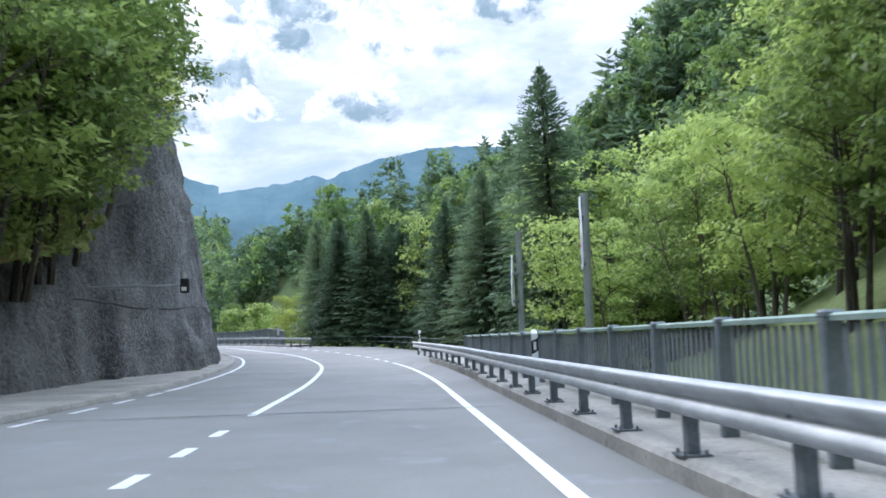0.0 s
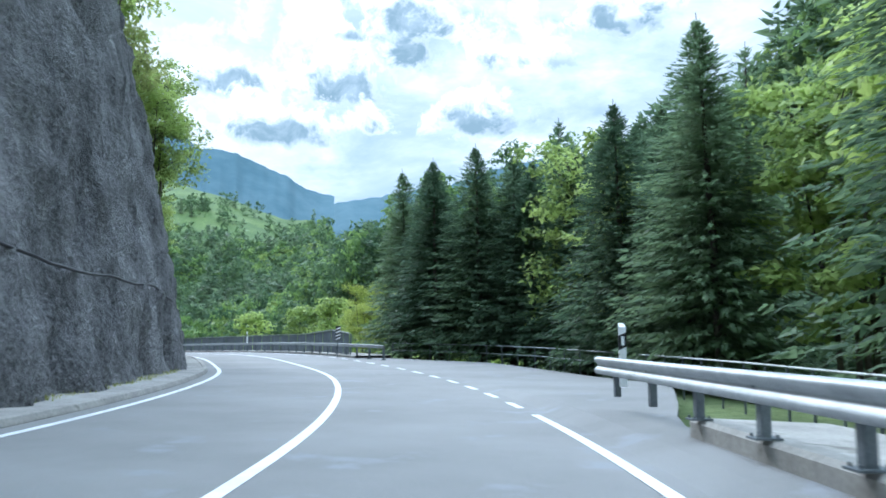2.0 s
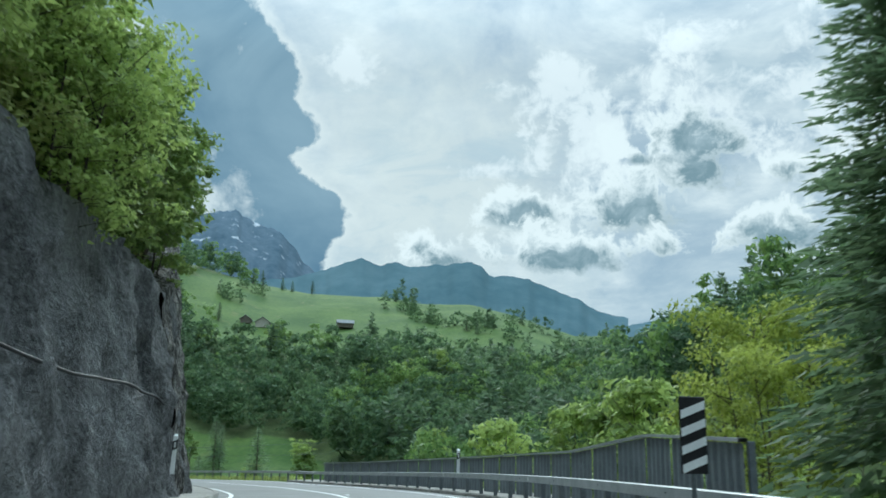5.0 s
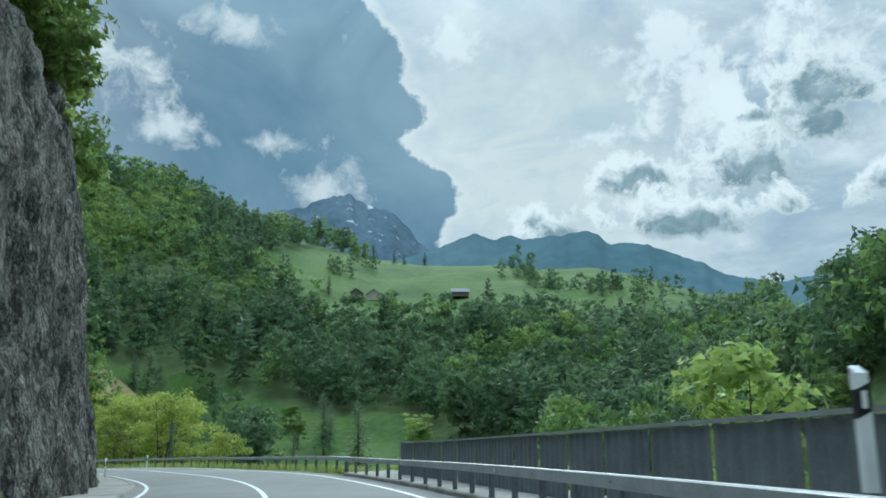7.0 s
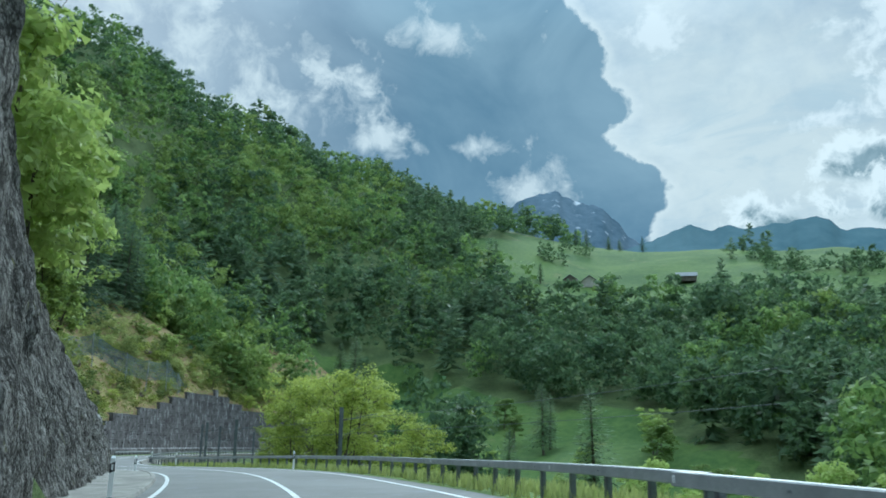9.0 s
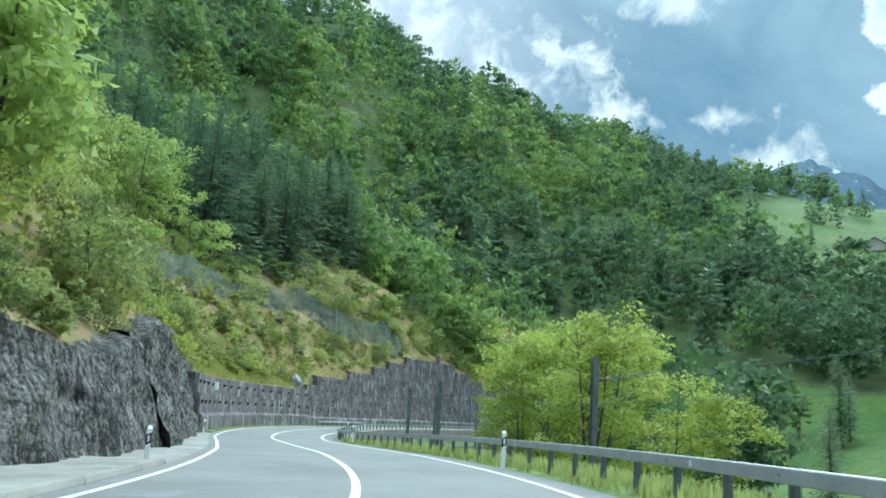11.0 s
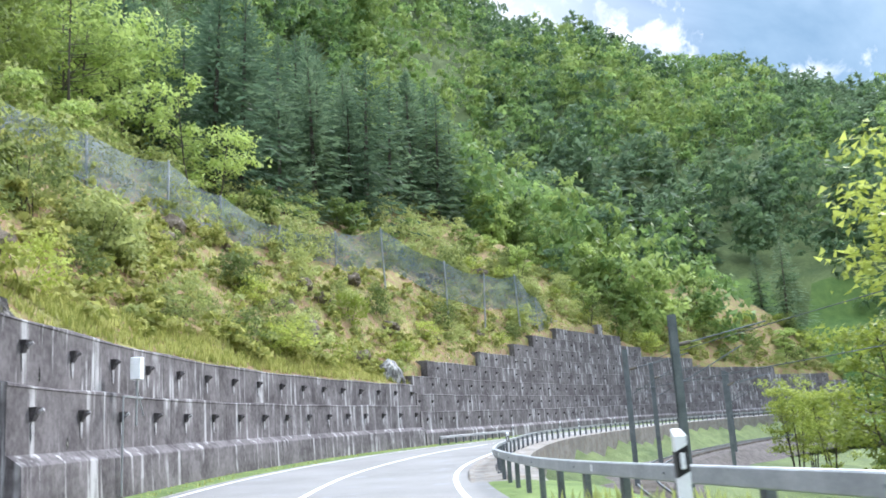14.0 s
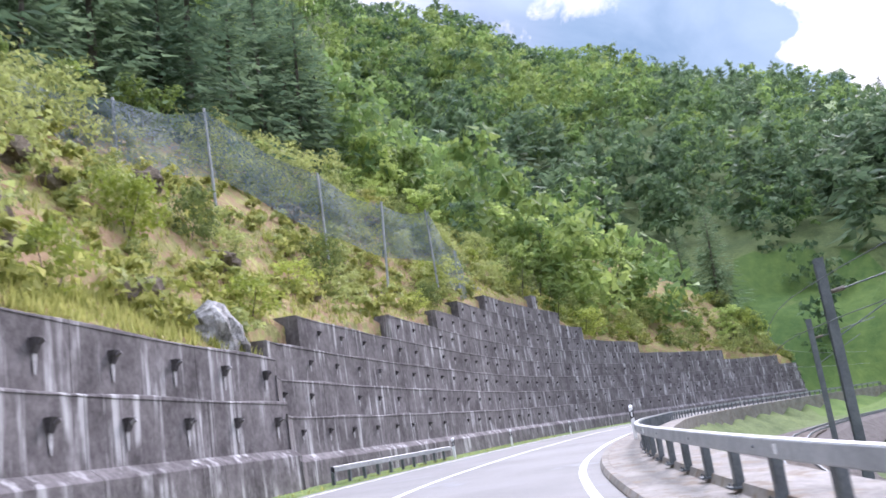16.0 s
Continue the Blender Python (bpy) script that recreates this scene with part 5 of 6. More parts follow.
def spruce_tris(height, radius, levels, arms, rng, per=9, size=0.44, width=0.2, low=0.06):
    """Branches at uneven heights that sag and lift at the tip, hung with curtains of needle twigs."""
    A, B, W = [], [], []
    lop = rng.uniform(0, 2 * math.pi)
    count = int(levels * arms * 0.8)
    for k in range(count):
        u = ((k + rng.uniform(0, 1)) / count) ** 0.80
        z = height * (low + (0.985 - low) * u)
        a = rng.uniform(0, 2 * math.pi)
        L = radius * min((1 - u) ** 0.72 * 1.02, 1.9 * (1 - u)) * rng.uniform(0.55, 1.12) * (1 + 0.16 * math.cos(a - lop)) + 0.10
        sag = rng.uniform(0.10, 0.55) * (1 - 0.8 * u) - 0.35 * u ** 3
        bend = rng.uniform(-0.25, 0.25)
        for f in np.linspace(0.12, 1.0, max(3, int(per * (1 - 0.62 * u)))):
            q, aa = L * f, a + bend * f
            c = np.array((math.cos(aa) * q, math.sin(aa) * q, z - sag * q * (1.35 - 0.7 * f) + rng.uniform(-0.08, 0.08)))
            ta = aa + rng.uniform(-1.3, 1.3) * (1.25 - f)
            ln = size * rng.uniform(0.65, 1.45) * (0.62 + 0.5 * (1 - u) - 0.35 * u ** 8)
            hang = rng.uniform(0.1, 1.5) * (1 - u) ** 0.7 * (1.0 - 0.5 * f)
            A.append(c)
            B.append(c + np.array((math.cos(ta), math.sin(ta), -hang + 0.9 * u ** 4)) * ln / math.hypot(1, hang))
            W.append((-math.sin(ta) * 0.8 + rng.normal() * 0.35, math.cos(ta) * 0.8 + rng.normal() * 0.35, rng.normal() * 0.5))
    A, B, W = np.array(A), np.array(B), np.array(W)
    w = W / np.linalg.norm(W, axis=1)[:, None] * np.linalg.norm(B - A, axis=1)[:, None] * width
    return np.stack([A - w, A + w, B], 1)


def spruce(name, label, height, radius, levels, arms, seed, per, size, low=0.13):
    rng = rng_for(seed)
    root = tagged(empty(name), label, "tree", "spruces")
    bm = bmesh.new()
    limb(bm, Vector((0, 0, -1.0)), Vector((0, 0, height * 1.01)), height * 0.016, 0.012, 7)
    part("trunk", bm, BARK, root)
    part("crown", tris_mesh("crown", spruce_tris(height, radius, levels, arms, rng, per, size, 0.22, low), NEEDLES), None, root)
    return root


BROAD = [broadleaf("deciduous_tree", "fresh green deciduous tree in spring leaf", 14, 4.6, 44, 56, 0.68, 11 + k, LEAF) for k in range(4)]
FRESH = [broadleaf("deciduous_tree", "bright fresh green beech above the bank", 14, 4.6, 50, 110, 0.34, 16 + k, LEAF_FRESH) for k in range(2)]
THIN = [airy_tree("slender_tree", "slender light green deciduous tree with visible stems", 13, 3.6, 3, 16, 75, 0.42, 31 + k, LEAF, 0.25) for k in range(2)]
NEAR = [airy_tree("leafy_tree", "light green broadleaf tree with fine spring leaves", 13, 4.2, 3, 24, 70, 0.30, 36 + k, LEAF, 0.2) for k in range(3)]
YELLOW = [airy_tree("yellow_green_tree", "broad yellow-green maple with several stems", 13, 4.4, 4, 18, 110, 0.27, 41 + k, LEAF_YELLOW, 0.22) for k in range(2)]
SPRUCE = [spruce("spruce_tree", "tall dark green spruce", 18, 3.5, 40, 12, 51 + k, 11, 0.55) for k in range(2)]
DENSE_SPRUCE = [spruce("spruce_tree", "dense dark spruce with drooping branches behind the lay-by", 18, 3.7, 60, 22, 57 + k, 30, 0.32, 0.2) for k in range(3)]
PLANTED = set()


def plant(kinds, x, y, z, height, rng, lean=0.0, wide=1.0):
    """Sets a tree from one of the kinds: the first call uses the model itself, later ones copies."""
    k = int(rng.integers(len(kinds)))
    ob = kinds[k]
    base = {"spruce_tree": 18.0, "deciduous_tree": 14.0}.get(ob.name.split(".")[0], 13.0)
    f = height / base
    m = pose(x, y, z, rng.uniform(-2, 2) + lean, rng.uniform(-2, 2), rng.uniform(0, 360)) @ Matrix.Diagonal((f * wide, f * wide, f, 1))
    if ob.name not in PLANTED:
        PLANTED.add(ob.name)
        ob.matrix_basis = m
    else:
        copy_thing(ob, m).matrix_basis = m


def grove(kinds, s_range, d_range, count, h_range, seed, gap=3.0, on_bank=False, sink=0.3, wide=1.0, lean=0.0):
    rng = rng_for(seed)
    spots = []
    tries = 0
    while len(spots) < count and tries < count * 40:
        tries += 1
        s, d = rng.uniform(*s_range), rng.uniform(*d_range)
        p = on_road(s, d)
        if any((p.x - a) ** 2 + (p.y - b) ** 2 < gap * gap for a, b in spots):
            continue
        spots.append((p.x, p.y))
        z = land_at(p.x, p.y) - sink
        if on_bank:
            rows = bank_profile(s)
            z = p.z + float(np.interp(-d, [-a for a, _ in rows], [b for _, b in rows])) - sink
        plant(kinds, p.x, p.y, z, rng.uniform(*h_range), rng, lean, wide)


# beside and beyond the first bridge
grove(BROAD, (-6, 14), (18, 40), 8, (11, 15), 101, 4.0)
grove(NEAR, (-4, 34), (10.0, 14.5), 11, (6, 9.5), 132, 3.0)
grove(THIN + BROAD, (10, 46), (22, 36), 14, (10, 15), 102, 3.4)
grove(BROAD, (0, 60), (36, 70), 10, (13, 18), 103, 4.5)
plant(DENSE_SPRUCE, 4.4, 44.3, -2.6, 18.2, rng_for(1), 0, 1.1)
grove(SPRUCE, (38, 60), (30, 60), 9, (15, 21), 104, 4.0)
grove(NEAR, (14, 46), (15, 22), 10, (10, 14), 140, 3.0)
# the spruces behind the lay-by, each with its top height above the road
for s_, d_, top_ in ((81.4, 9.6, 12.4), (79.2, 10.2, 12.0), (76.8, 9.8, 12.2), (80.6, 11.8, 11.8), (73.9, 11.4, 12.6), (72.2, 12.6, 11.9), (70.9, 13.2, 11.2), (76.0, 12.4, 11.2), (67.6, 13.8, 10.8), (64.4, 14.2, 11.2), (60.2, 12.6, 11.6), (57.6, 13.6, 12.4), (69.4, 15.4, 11.6),
                     (74.6, 14.6, 12.0), (55.0, 13.4, 13.0), (62.0, 15.6, 12.2), (66.0, 17.0, 12.6)):
    q_ = on_road(s_, d_)
    plant(DENSE_SPRUCE, q_.x, q_.y, q_.z - 2.2, top_ + 2.2, rng_for(int(s_ * 10)), 0, 1.15)
grove(SPRUCE, (57, 78), (16.5, 20.0), 8, (14.0, 17.0), 105, 2.4, wide=1.25)
grove(SPRUCE, (52, 78), (19, 34), 16, (14, 18), 106, 3.2, wide=1.2)
grove(NEAR, (41, 53), (16.5, 20), 4, (10, 13), 107, 3.0)
grove(THIN, (40, 54), (15, 21), 4, (11, 14), 135, 3.0)
for s_, d_, h_ in ((33.5, 12.0, 8.0), (37.0, 11.4, 8.5), (66.4, 15.0, 12.4), (63.2, 15.8, 12.0), (69.0, 16.0, 13.0)):
    q_ = on_road(s_, d_)
    plant(NEAR, q_.x, q_.y, q_.z - 1.9, h_, rng_for(int(s_) + 1))
# past the parapet
for s_, d_, h_ in ((85.6, 8.4, 5.6), (88.5, 9.6, 7.2)):
    q_ = on_road(s_, d_)
    plant(YELLOW, q_.x, q_.y, q_.z - 2.0, h_, rng_for(int(s_) + 3), 0, 0.75)
grove(BROAD, (86, 126), (13, 34), 18, (6, 9), 108, 4.0)
grove(THIN + BROAD + SPRUCE, (86, 130), (36, 70), 11, (9, 14), 109, 4.5)
grove(THIN, (130, 200), (26, 50), 10, (5, 8), 110, 5.0)
grove(BROAD + THIN, (165, 215), (50, 84), 12, (6, 9), 145, 5.0)
grove(THIN + SPRUCE, (140, 190), (50, 80), 4, (6, 10), 141, 5.0)
for x_, y_, h_, k_ in ((-123, 187, 17.5, SPRUCE), (-137, 186, 11.0, SPRUCE), (-261, 238, 21.0, SPRUCE), (-190, 244, 16.5, SPRUCE), (-193, 249, 12.0, SPRUCE), (-201, 245, 8.0, THIN), (-167, 253, 11.0, THIN), (-160, 246, 9.0, BROAD), (-212, 252, 8.0, BROAD), (-216, 246, 9.0, THIN)):
    plant(k_, x_, y_, land_at(x_, y_) - 0.5, h_, rng_for(int(-x_)), 0, 1.2)
# the yellow-green maples beside the railway
for s_, d_, h_ in ((198.5, 22.0, 11.0), (205.0, 19.5, 13.2), (212.5, 23.5, 14.8), (219.0, 19.6, 13.0), (226.5, 23.0, 14.5), (232.5, 19.5, 8.5)):
    q_ = on_road(s_, d_)
    plant(YELLOW, q_.x, q_.y, land_at(q_.x, q_.y) - 0.3, h_, rng_for(int(s_)))
for x_, y_, h_ in ((-174.5, 173.0, 7.5), (-169.0, 171.5, 6.5), (-179.5, 178.0, 6.0)):
    plant(YELLOW, x_, y_, land_at(x_, y_) - 0.3, h_, rng_for(int(-x_)), 0, 0.9)
grove(THIN, (228, 262), (22, 34), 6, (6, 9), 112, 4.0)
# bushes and trees inside the last bend, past the railway
grove(NEAR, (240, 262), (24, 34), 4, (4, 7), 136, 4.0)
grove(BROAD, (262, 330), (40, 70), 5, (6, 9), 137, 5.0)
# on top of the sprayed wall and the cutting
grove(NEAR, (4, 34), (-10.5, -8.2), 12, (7, 12), 113, 1.7, True, 2.0)
for s_, d_, h_, t_ in ((22.0, -8.2, 2.7, 9.5), (24.5, -8.1, 3.2, 9.5), (27.0, -8.2, 3.8, 9.0), (29.5, -8.2, 4.6, 9.0), (32.0, -8.0, 6.5, 8.0), (34.5, -7.8, 9.0, 6.5)):
    q_ = on_road(s_, d_, h_)
    plant(NEAR, q_.x, q_.y, q_.z, t_, rng_for(int(s_ * 4)), 0, 1.3)
grove(BROAD, (26, 42), (-12.0, -9.5), 6, (6, 9), 131, 1.8, True, 0.5)
grove(BROAD, (0, 34), (-22, -13), 6, (11, 15), 114, 3.4, True)
grove(NEAR, (40, 78), (-11.5, -9.2), 9, (7, 10), 138, 2.6, True, 1.0)
grove(BROAD, (36, 98), (-14.0, -11.0), 14, (7, 11), 115, 2.6, True, 1.0)
grove(BROAD, (36, 100), (-24, -15), 8, (10, 14), 116, 3.4, True)
grove(NEAR, (74, 98), (-8.8, -6.8), 12, (6.5, 10), 117, 1.7, True, 2.2)
grove(THIN, (84, 106), (-9.6, -7.4), 10, (6, 10), 133, 1.7, True, 2.0)
grove(THIN + BROAD, (118, 150), (-13, -9.0), 12, (7, 11), 118, 2.4, True)
grove(THIN + BROAD, (150, 182), (-16, -9.0), 14, (6, 10), 119, 2.6, True)
# the wood above the net
grove(FRESH + FRESH + NEAR, (176, 240), (-44, -20), 30, (11, 17), 120, 4.0)
grove(SPRUCE, (256, 312), (-46, -23), 46, (17, 25), 121, 3.4, wide=1.2)
grove(FRESH + NEAR, (232, 258), (-60, -20), 20, (11, 18), 122, 4.2)
grove(BROAD + THIN, (258, 330), (-66, -46), 20, (12, 18), 143, 4.2)
grove(BROAD + THIN, (310, 335), (-46, -20), 12, (9, 14), 144, 4.2)
grove(THIN, (200, 330), (-22, -18), 14, (5, 8), 123, 3.4)
grove(THIN, (300, 385), (-15, -8.5), 14, (4, 7), 142, 3.0, True, 0.3)
grove(BROAD + THIN, (326, 350), (-46, -14), 12, (8, 13), 139, 4.0)
plant(SPRUCE, *on_road(330, -16, 0)[:2], land_at(*on_road(330, -16, 0)[:2]) - 0.5, 13.0, rng_for(6))


# ---- shrubs and grass on the bank ----
def shrub(seed, label, material):
    rng = rng_for(seed)
    root = tagged(empty("shrub"), label, "shrub", "shrubs on the bank")
    p, n = crown_points(1.9, 1.15, 30, 36, rng, 0.03)
    p[:, 2] *= rng.uniform(0.85, 1.0)
    part("foliage", tris_mesh("foliage", leaf_tris(p, n, 0.135, rng, 0.6), material), None, root)
    for k in range(2):
        a = rng.uniform(0, 2 * math.pi)
        bm = bmesh.new()
        limb(bm, Vector((0, 0, -0.2)), Vector((0.6 * math.cos(a), 0.6 * math.sin(a), 1.2)), 0.025, 0.008, 4)
        part("stem", bm, BARK, root)
    return root


SHRUBS = [shrub(71 + k, "light green leafy shrub growing on the bank", BUSH_LEAF) for k in range(3)] + [shrub(81, "yellow-green leafy shrub on the bank", LEAF_YELLOW)]
_used = set()


def bushes(s_range, q_range, count, size, seed):
    rng = rng_for(seed)
    for _ in range(count):
        s = rng.uniform(*s_range)
        rows = bank_profile(s)
        d = rows[0][0] - rng.uniform(*q_range)
        h = float(np.interp(-d, [-a for a, _ in rows], [b for _, b in rows]))
        p = on_road(s, d, h - 0.15)
        f = rng.uniform(*size)
        m = pose(p.x, p.y, p.z, 0, 0, rng.uniform(0, 360)) @ Matrix.Diagonal((f, f, f * rng.uniform(0.7, 1.2), 1))
        ob = SHRUBS[int(rng.integers(len(SHRUBS)))]
        if ob.name not in _used:
            _used.add(ob.name)
            ob.matrix_basis = m
        else:
            copy_thing(ob, m).matrix_basis = m


bushes((186, 228), (1.4, 12), 55, (0.7, 1.9), 208)
bushes((228, 259), (1.4, 7), 30, (0.7, 1.9), 201)
bushes((259, 284), (0.4, 6), 13, (0.6, 1.4), 209)
bushes((282, 330), (0.4, 9), 54, (0.8, 2.0), 202)
bushes((330, 392), (0.4, 12), 30, (0.9, 2.0), 210)
bushes((150, 186), (0.0, 5), 22, (0.6, 1.5), 203)
bushes((36, 100), (0.0, 3), 36, (0.8, 1.8), 204)
bushes((-6, 36), (0.0, 4), 40, (0.9, 2.2), 205)


def thicket(areas, seed, name, material, label, size=1.0):
    """Low scrub too dense to count, joined into one mesh."""
    rng = rng_for(seed)
    out = []
    for s0, s1, q0, q1, count in areas:
        for _ in range(count):
            s = rng.uniform(s0, s1)
            rows = bank_profile(s)
            d = rows[0][0] - rng.uniform(q0, q1)
            h = float(np.interp(-d, [-a for a, _ in rows], [b for _, b in rows]))
            p, n = crown_points(rng.uniform(0.5, 1.5) * size, rng.uniform(0.5, 1.1) * size, int(5 * size), 19, rng, 0.05)
            out.append(leaf_tris(p + np.array(on_road(s, d, h - 0.1)), n, 0.29, rng, 0.6))
    tagged(new(name, tris_mesh(name, np.concatenate(out), material)), label, "scrub", kind="stuff")


thicket([(-6, 34, -0.6, 3, 130), (186, 259, 1.5, 13, 170), (259, 285, 0.5, 12, 45), (285, 390, 0.5, 12, 330), (150, 186, 0, 6, 80)], 206, "scrub", BUSH_LEAF, "low dense scrub covering the bank")
thicket([(212, 300, 8.5, 22, 190)], 211, "thicket", BUSH_LEAF, "leafy thicket under the trees above the bank", 2.2)
thicket([(186, 259, 0.8, 12, 420), (259, 390, 0.3, 11, 520)], 207, "dry_brush", DRY_GRASS, "yellowish dry brush and long grass on the bank")


def outcrop(s, q, size, seed, material, label):
    """A broken block of rock half sunk in the bank."""
    rows = bank_profile(s)
    d = rows[1][0] - q
    h = float(np.interp(-d, [-a for a, _ in rows], [b for _, b in rows]))
    bm = bmesh.new()
    bmesh.ops.create_icosphere(bm, subdivisions=3, radius=1.0)
    for v in bm.verts:
        c = v.co.copy()
        k = 1 + 0.45 * wobble(c.x, c.y, c.z + seed, 1.1, 2) + 0.18 * wobble(c.x, c.y, c.z + seed, 3.2, 3)
        v.co = Vector((c.x * size[0], c.y * size[1], c.z * size[2])) * k
    rock = part("rock", bm, material)
    rock.matrix_basis = beside(s, d, h, seed * 37 % 360 if size[0] == size[1] else 0)
    tagged(rock, label, "rock", "rocks on the bank")


_r = rng_for(77)
for k in range(26):
    f = _r.uniform(0.35, 0.95)
    outcrop(_r.uniform(222, 300), _r.uniform(1.5, 9.5), (f, f, f * _r.uniform(0.6, 1.0)), k + 3, STONE, "brown-grey rock sticking out of the bank")
outcrop(257.4, 0.8, (0.9, 1.2, 1.0), 91, LIME_ROCK, "pale lime-white rock above the wall corner")
outcrop(251.0, 3.4, (1.0, 1.6, 1.1), 92, STONE, "dark broken rock ledge on the bank")


def tufts(name, label, boxes_, count, blade, seed, material):
    """Many grass blades joined into one mesh."""
    rng = rng_for(seed)
    quads = []
    for s0, s1, kind, a, b in boxes_:
        for _ in range(count):
            s = rng.uniform(s0, s1)
            if kind == "bank":
                rows = bank_profile(s)
                d = rows[0][0] - rng.uniform(a, b)
                h = float(np.interp(-d, [-x for x, _ in rows], [y for _, y in rows]))
            else:
                d = rng.uniform(a, b)
                h = 0.0
                if kind == "verge":
                    h = float(np.interp(d, [4.55, 5.6, 7.0, 8.5], [0, 0.02, -0.1, -0.5]))
            p = np.array(on_road(s, d, h))
            for _k in range(4):
                ang = rng.uniform(0, 2 * math.pi)
                L = blade * rng.uniform(0.5, 1.3)
                side = np.array([math.cos(ang), math.sin(ang), 0]) * L * 0.10
                tip = np.array([-math.sin(ang) * L * 0.4, math.cos(ang) * L * 0.4, L])
                q = p + np.array([rng.uniform(-0.1, 0.1), rng.uniform(-0.1, 0.1), -0.02])
                quads.append([q - side, q + side, q + side * 0.6 + tip * 0.6, q + tip])
    tagged(new(name, quads_mesh(name, quads, material)), label, "grass", kind="stuff")


tufts("bank_grass", "long yellow-green grass on the bank", [(186, 259, "bank", 0, 9), (259, 325, "bank", 0, 7), (219, 259, "bank", 0, 2.0)], 3400, 0.30, 301, DRY_GRASS)
tufts("verge_grass", "green grass along the crash barrier", [(137, 214, "verge", 4.7, 8.4)], 3000, 0.35, 302, BUSH_LEAF)
tufts("wall_foot_tufts", "grass tufts at the foot of the wall", [(222, 300, "flat", -5.1, -4.3), (36, 60, "flat", -5.5, -5.1)], 700, 0.16, 303, DRY_GRASS)


# ---- far woods, joined ----
def far_forest():
    rng = rng_for(400)

    def models(count, lobes, per, size):
        out = []
        for k in range(count):
            p, n = crown_points(14.5, 3.9, lobes, per, rng, 0.28)
            out.append(leaf_tris(p, n, size, rng, 0.35))
        return out

    broad_models = [models(5, 30, 10, 0.92), models(5, 22, 9, 1.05), models(5, 16, 9, 1.22)]
    spruce_models = [[spruce_tris(16, 3.0, 13, 7, rng, 3, 1.6, 0.34) for k in range(2)], [spruce_tris(16, 3.0, 9, 5, rng, 2, 2.4, 0.34) for k in range(2)]]
    hedge_models = []
    for k in range(4):
        p, n = crown_points(8.5, 4.6, 15, 12, rng, 0.02)
        hedge_models.append(leaf_tris(p, n, 1.05, rng, 0.35))
    made = [[], [], [], []]
    tries = 17500
    az = np.r_[rng.uniform(-76, 104, tries), rng.uniform(9, 22, 800)]
    r = np.r_[60 + 520 * rng.uniform(0, 1, tries) ** 0.75, rng.uniform(140, 480, 800)]
    X, Y = HUB[0] - r * np.sin(np.radians(az)), HUB[1] + r * np.cos(np.radians(az))
    # hedges and copses on the high meadow
    HEDGES = []
    for hx, hy, count, spread in ((-314, 520, 5, 9), (-298, 503, 4, 8), (-275, 485, 7, 9), (-254, 470, 6, 8), (-236, 459, 6, 8), (-229, 476, 5, 7), (-221, 486, 5, 8), (-225, 522, 7, 12), (-223, 400, 6, 6), (-205, 401, 6, 7), (-193, 426, 5, 7),
                                  (-178, 413, 7, 8), (-165, 404, 5, 7), (-345, 405, 6, 7), (-365, 440, 5, 8), (-200, 462, 5, 9), (-180, 470, 6, 10), (-160, 455, 6, 9), (-150, 500, 9, 14), (-130, 470, 8, 12), (-262, 262, 3, 3), (-246, 246, 2, 4), (-225, 240, 2, 5)):
        HEDGES += [(hx + rng.normal() * spread, hy + rng.normal() * spread * 0.6) for _ in range(count)]
    for hx, hy in ((-249, 392), (-240, 390), (-231, 394), (-246, 402), (-237, 404), (-226, 399), (-219, 402), (-243, 396)):
        HEDGES += [(hx + rng.normal() * 2, hy + rng.normal() * 2) for _ in range(2)]
    tall = [(-206, 330), (-201, 327), (-196, 332), (-203, 336), (-198, 325), (-190, 338), (-184, 341), (-187, 334), (-208, 337), (-193, 328)]
    HEDGES += tall
    X, Y = np.r_[X, [a for a, _ in HEDGES]], np.r_[Y, [b for _, b in HEDGES]]
    az, r = np.degrees(np.arctan2(HUB[0] - X, Y - HUB[1])), np.hypot(X - HUB[0], Y - HUB[1])
    tries = len(az)
    s, d, _ = road_frame(X, Y)
    Z = land(X, Y)
    meadow = is_meadow(X, Y, s, d)
    T = np.array(LAND, float)
    ridge = np.interp(az, T[:, 0], T[:, 3])
    kind = np.array([wobble(a, b, 9, 0.012) for a, b in zip(X, Y)])
    hue = np.array([wobble(a, b, 11, 0.02) for a, b in zip(X, Y)])
    for i in range(tries):
        if r[i] > ridge[i] + (150 if az[i] < 20 else 25) or abs(d[i]) < (24 if s[i] < 310 or d[i] > 0 else 9) or (d[i] < 0 and -d[i] < 40 and 60 < s[i] < 310) or (0 < d[i] < 26 and s[i] < 100):
            continue
        if 0 < d[i] < (72 if s[i] < 250 else 40) and 122 < s[i] < 345:
            continue
        own = i >= tries - len(HEDGES)
        if meadow[i] and not own:
            continue
        high = i >= tries - len(tall)
        h = rng.uniform(1.35, 1.6) if high else rng.uniform(0.55, 1.15) if own else rng.uniform(0.6, 1.3)
        a = rng.uniform(0, 2 * math.pi)
        c, sn = math.cos(a) * h, math.sin(a) * h
        dark = kind[i] + rng.normal() * 0.25 > (0.72 if az[i] > 55 else 0.50 if az[i] > 25 else 0.2 if az[i] > 12 else -0.05)
        far = 0 if r[i] < 165 and az[i] > -20 else 1 if r[i] < 280 else 2
        src = spruce_models[min(far, 1)][rng.integers(2)] if dark else broad_models[far][rng.integers(5)]
        if high:
            dark, src = False, broad_models[0][rng.integers(5)]
        elif own and not dark:
            src = hedge_models[rng.integers(4)]
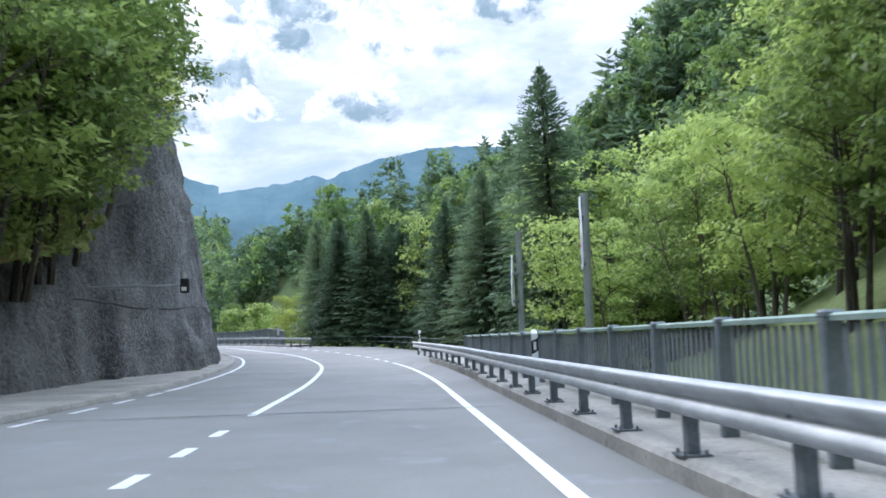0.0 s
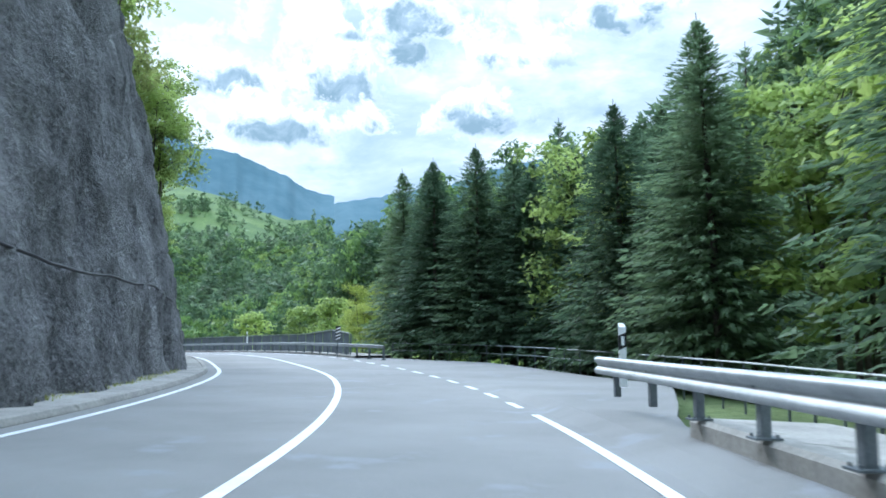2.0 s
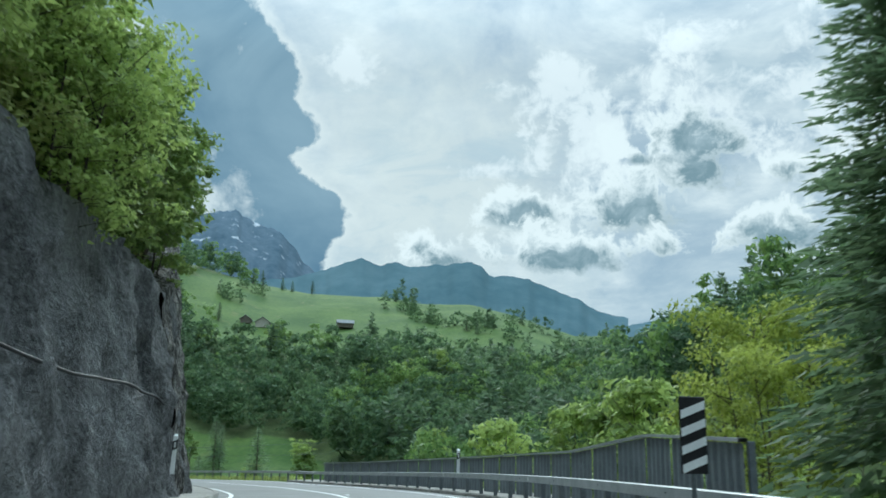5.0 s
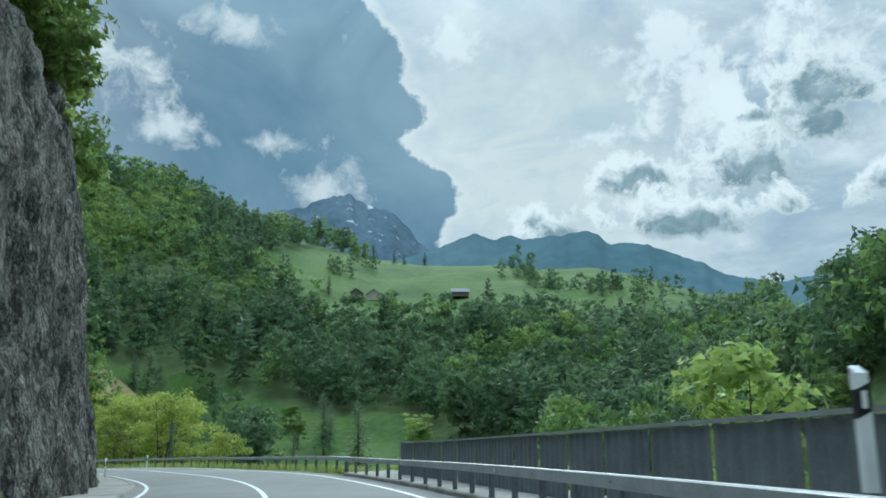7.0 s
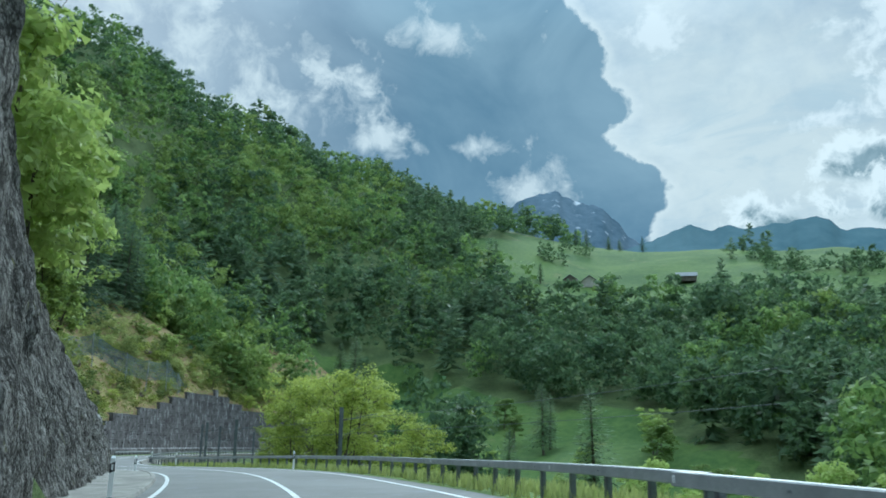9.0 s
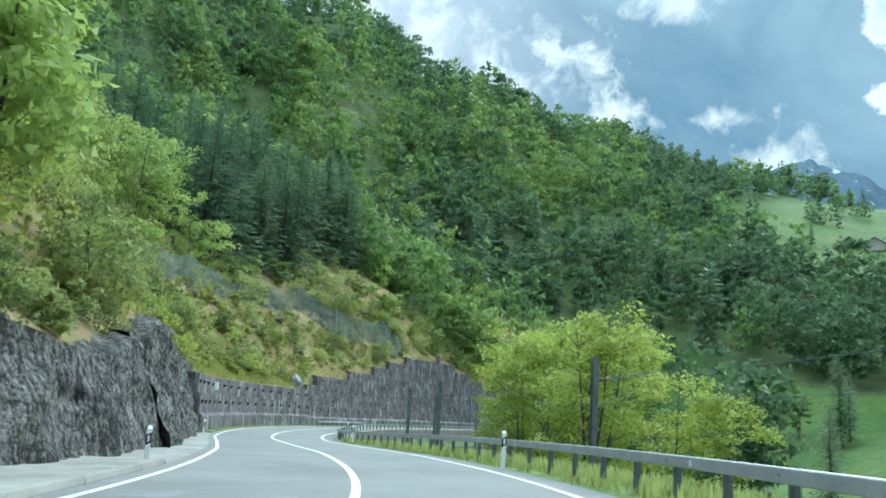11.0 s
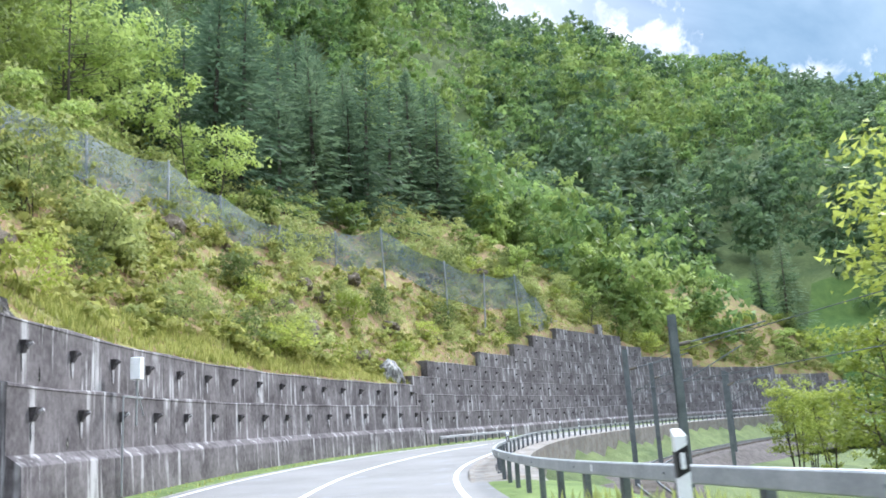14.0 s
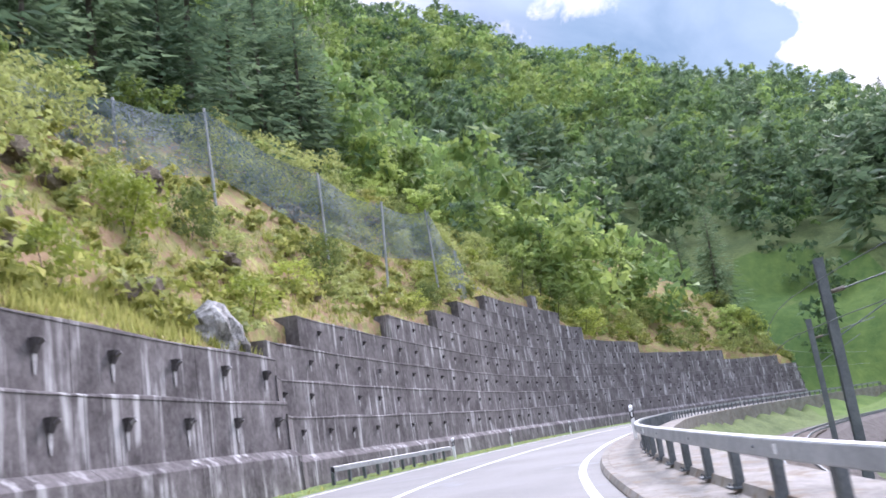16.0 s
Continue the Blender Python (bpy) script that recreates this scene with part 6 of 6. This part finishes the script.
        x, y = src[..., 0] * c - src[..., 1] * sn, src[..., 0] * sn + src[..., 1] * c
        q = np.stack([x + X[i], y + Y[i], src[..., 2] * h * rng.uniform(0.9, 1.15) + Z[i] - 1.0], -1)
        v = hue[i] + rng.normal() * 0.35 - (2.0 if high else 0.8 if own else 0.0) + float(np.interp(az[i], [-20, 15, 48, 62], [0.1, -0.35, -0.55, 0.15]))
        made[3 if dark else 0 if v < -0.15 else 1 if v < 0.4 else 2].append(q)
    names = ("ash_wood", "beech_wood", "maple_wood", "far_spruce_wood")
    labels = ("dull green ash trees in the mountainside wood", "dense spring-green beeches on the mountainside", "light yellow-green maples in the mountainside wood", "dark spruces scattered through the mountainside wood")
    for name, label, group, m in zip(names, labels, made, (LEAF_ASH, LEAF_BEECH, LEAF_MAPLE, NEEDLES)):
        tagged(new(name, tris_mesh(name, np.concatenate(group), m)), label, "forest", kind="stuff")


far_forest()


# ---- farm buildings on the meadow ----
def barn(x, y, size, turn, label, wall_mat):
    sx, sy, sz = size
    z = land_at(x, y) - 0.4
    root = tagged(empty("barn", pose(x, y, z, 0, 0, turn)), label, "barn", "farm buildings")
    bm = bmesh.new()
    prof = [(-sx / 2, 0), (sx / 2, 0), (sx / 2, sz), (0, sz + sx * 0.33), (-sx / 2, sz)]
    a = [bm.verts.new((px, -sy / 2, pz)) for px, pz in prof]
    b = [bm.verts.new((px, sy / 2, pz)) for px, pz in prof]
    bm.faces.new(a)
    bm.faces.new(b[::-1])
    for k in range(5):
        bm.faces.new((a[k], b[k], b[(k + 1) % 5], a[(k + 1) % 5]))
    part("wall", bm, wall_mat, root)
    bm = bmesh.new()
    for side in (-1, 1):
        lo, hi = (side * (sx / 2 + 0.6), sz - 0.35), (0, sz + sx * 0.33 + 0.12)
        v = [bm.verts.new((px, py, pz + dz)) for dz in (0, 0.18) for px, py, pz in ((lo[0], -sy / 2 - 0.6, lo[1]), (hi[0], -sy / 2 - 0.6, hi[1]), (hi[0], sy / 2 + 0.6, hi[1]), (lo[0], sy / 2 + 0.6, lo[1]))]
        for f in ((0, 1, 2, 3), (7, 6, 5, 4), (0, 4, 5, 1), (1, 5, 6, 2), (2, 6, 7, 3), (3, 7, 4, 0)):
            bm.faces.new([v[i] for i in f])
    part("roof", bm, ROOF, root)
    part("door", box_bm(1.6, 0.12, 2.2, (0, -sy / 2 - 0.03, 1.2), 0.02), TIMBER, root)
    for px in (-sx * 0.3, sx * 0.3):
        part("window", box_bm(0.9, 0.10, 0.9, (px, -sy / 2 - 0.03, 1.8), 0.02), PLASTIC_BLACK, root)


barn(-303, 384, (6.6, 8, 2.8), 215, "small pale farmhouse with a pitched roof on the meadow", PLASTER)
barn(-310, 379, (5, 6, 2.2), 215, "low grey shed beside the farmhouse", TIMBER)
barn(-281, 423, (5.2, 8.2, 2.3), 130, "grey timber barn with a metal roof on the meadow", TIMBER)
# single spruces on the meadow and its brow
for x_, y_, h_ in ((-268, 238, 15.0), (-368, 501, 10.0), (-376, 490, 9.0), (-381, 486, 10.5), (-384, 470, 13.0), (-389, 466, 12.0), (-314, 364, 9.5), (-318, 528, 11.0), (-470, 420, 12.0), (-478, 410, 11.0), (-225, 455, 10.0), (-217, 452, 9.0)):
    plant(SPRUCE, x_, y_, land_at(x_, y_) - 0.4, h_, rng_for(int(-x_)), 0, 1.25)


# ---- far mountains ----
def mountain(name, label, az0, az1, dist, heights, seed, material):
    """A rugged ridge far off; heights are pairs of azimuth and ridge elevation, in degrees."""
    n, m = 160, 16
    verts, faces = [], []
    for i in range(n + 1):
        u = i / n
        az = radians(az0 + (az1 - az0) * u)
        el = float(np.interp(az0 + (az1 - az0) * u, [a for a, _ in heights], [e for _, e in heights]))
        el += 0.13 * wobble(u * 40, seed, 0, 1.0, 4)
        top = dist * math.tan(radians(el))
        for j in range(m + 1):
            v = j / m
            rr = dist - 900 * (1 - v) + 25 * wobble(u * 12, v * 4, seed, 1.0, 2)
            h = -30 + (top + 30) * (v ** 0.8) + 16 * wobble(u * 25, v * 8, seed + 3, 1.0, 4) * v * (1 - v) * 4
            verts.append((HUB[0] - rr * math.sin(az), HUB[1] + rr * math.cos(az), h))
        if i:
            for j in range(m):
                a = (i - 1) * (m + 1) + j
                faces.append((a, a + 1, a + m + 2, a + m + 1))
    tagged(new(name, mesh_from(name, verts, faces, material, True)), label, "mountain", kind="structure")


mountain("mountain_ridge", "distant mountain ridge under the clouds, coloured blue-grey for haze", 17, 46, 2600, [(17, 10.6), (19.2, 11.2), (20.9, 12.1), (22.8, 12.9), (25.1, 13.6), (26.6, 13.5), (27.1, 14.1), (27.9, 14.4), (30, 14.2), (32.3, 14.0), (33.2, 14.3), (34.5, 14.0), (35.7, 14.5), (38.4, 13.5), (40, 12.9), (46, 12.0)], 5, MOUNTAIN)
mountain("snowy_peak", "distant rocky peak with snow streaks, rock coloured blue for haze", 37, 58, 3300, [(37, 12.0), (39.8, 13.9), (40.4, 14.8), (41.9, 16.0), (43.3, 16.3), (44.7, 17.0), (45.6, 16.9), (46.7, 16.6), (47.9, 16.0), (52, 15.2), (58, 14.0)], 8, MOUNTAIN_SNOW)
mountain("mountain_ridge", "distant mountain above the wooded valley, coloured pale blue for haze", -8, 19, 3000, [(-8, 12.4), (-2, 13.2), (1.3, 13.2), (3.2, 13.0), (5.3, 12.6), (7.6, 11.9), (9.6, 11.1), (10.5, 11.4), (12, 10.9), (13.8, 10.6), (16, 10.3), (19, 9.6)], 13, MOUNTAIN)
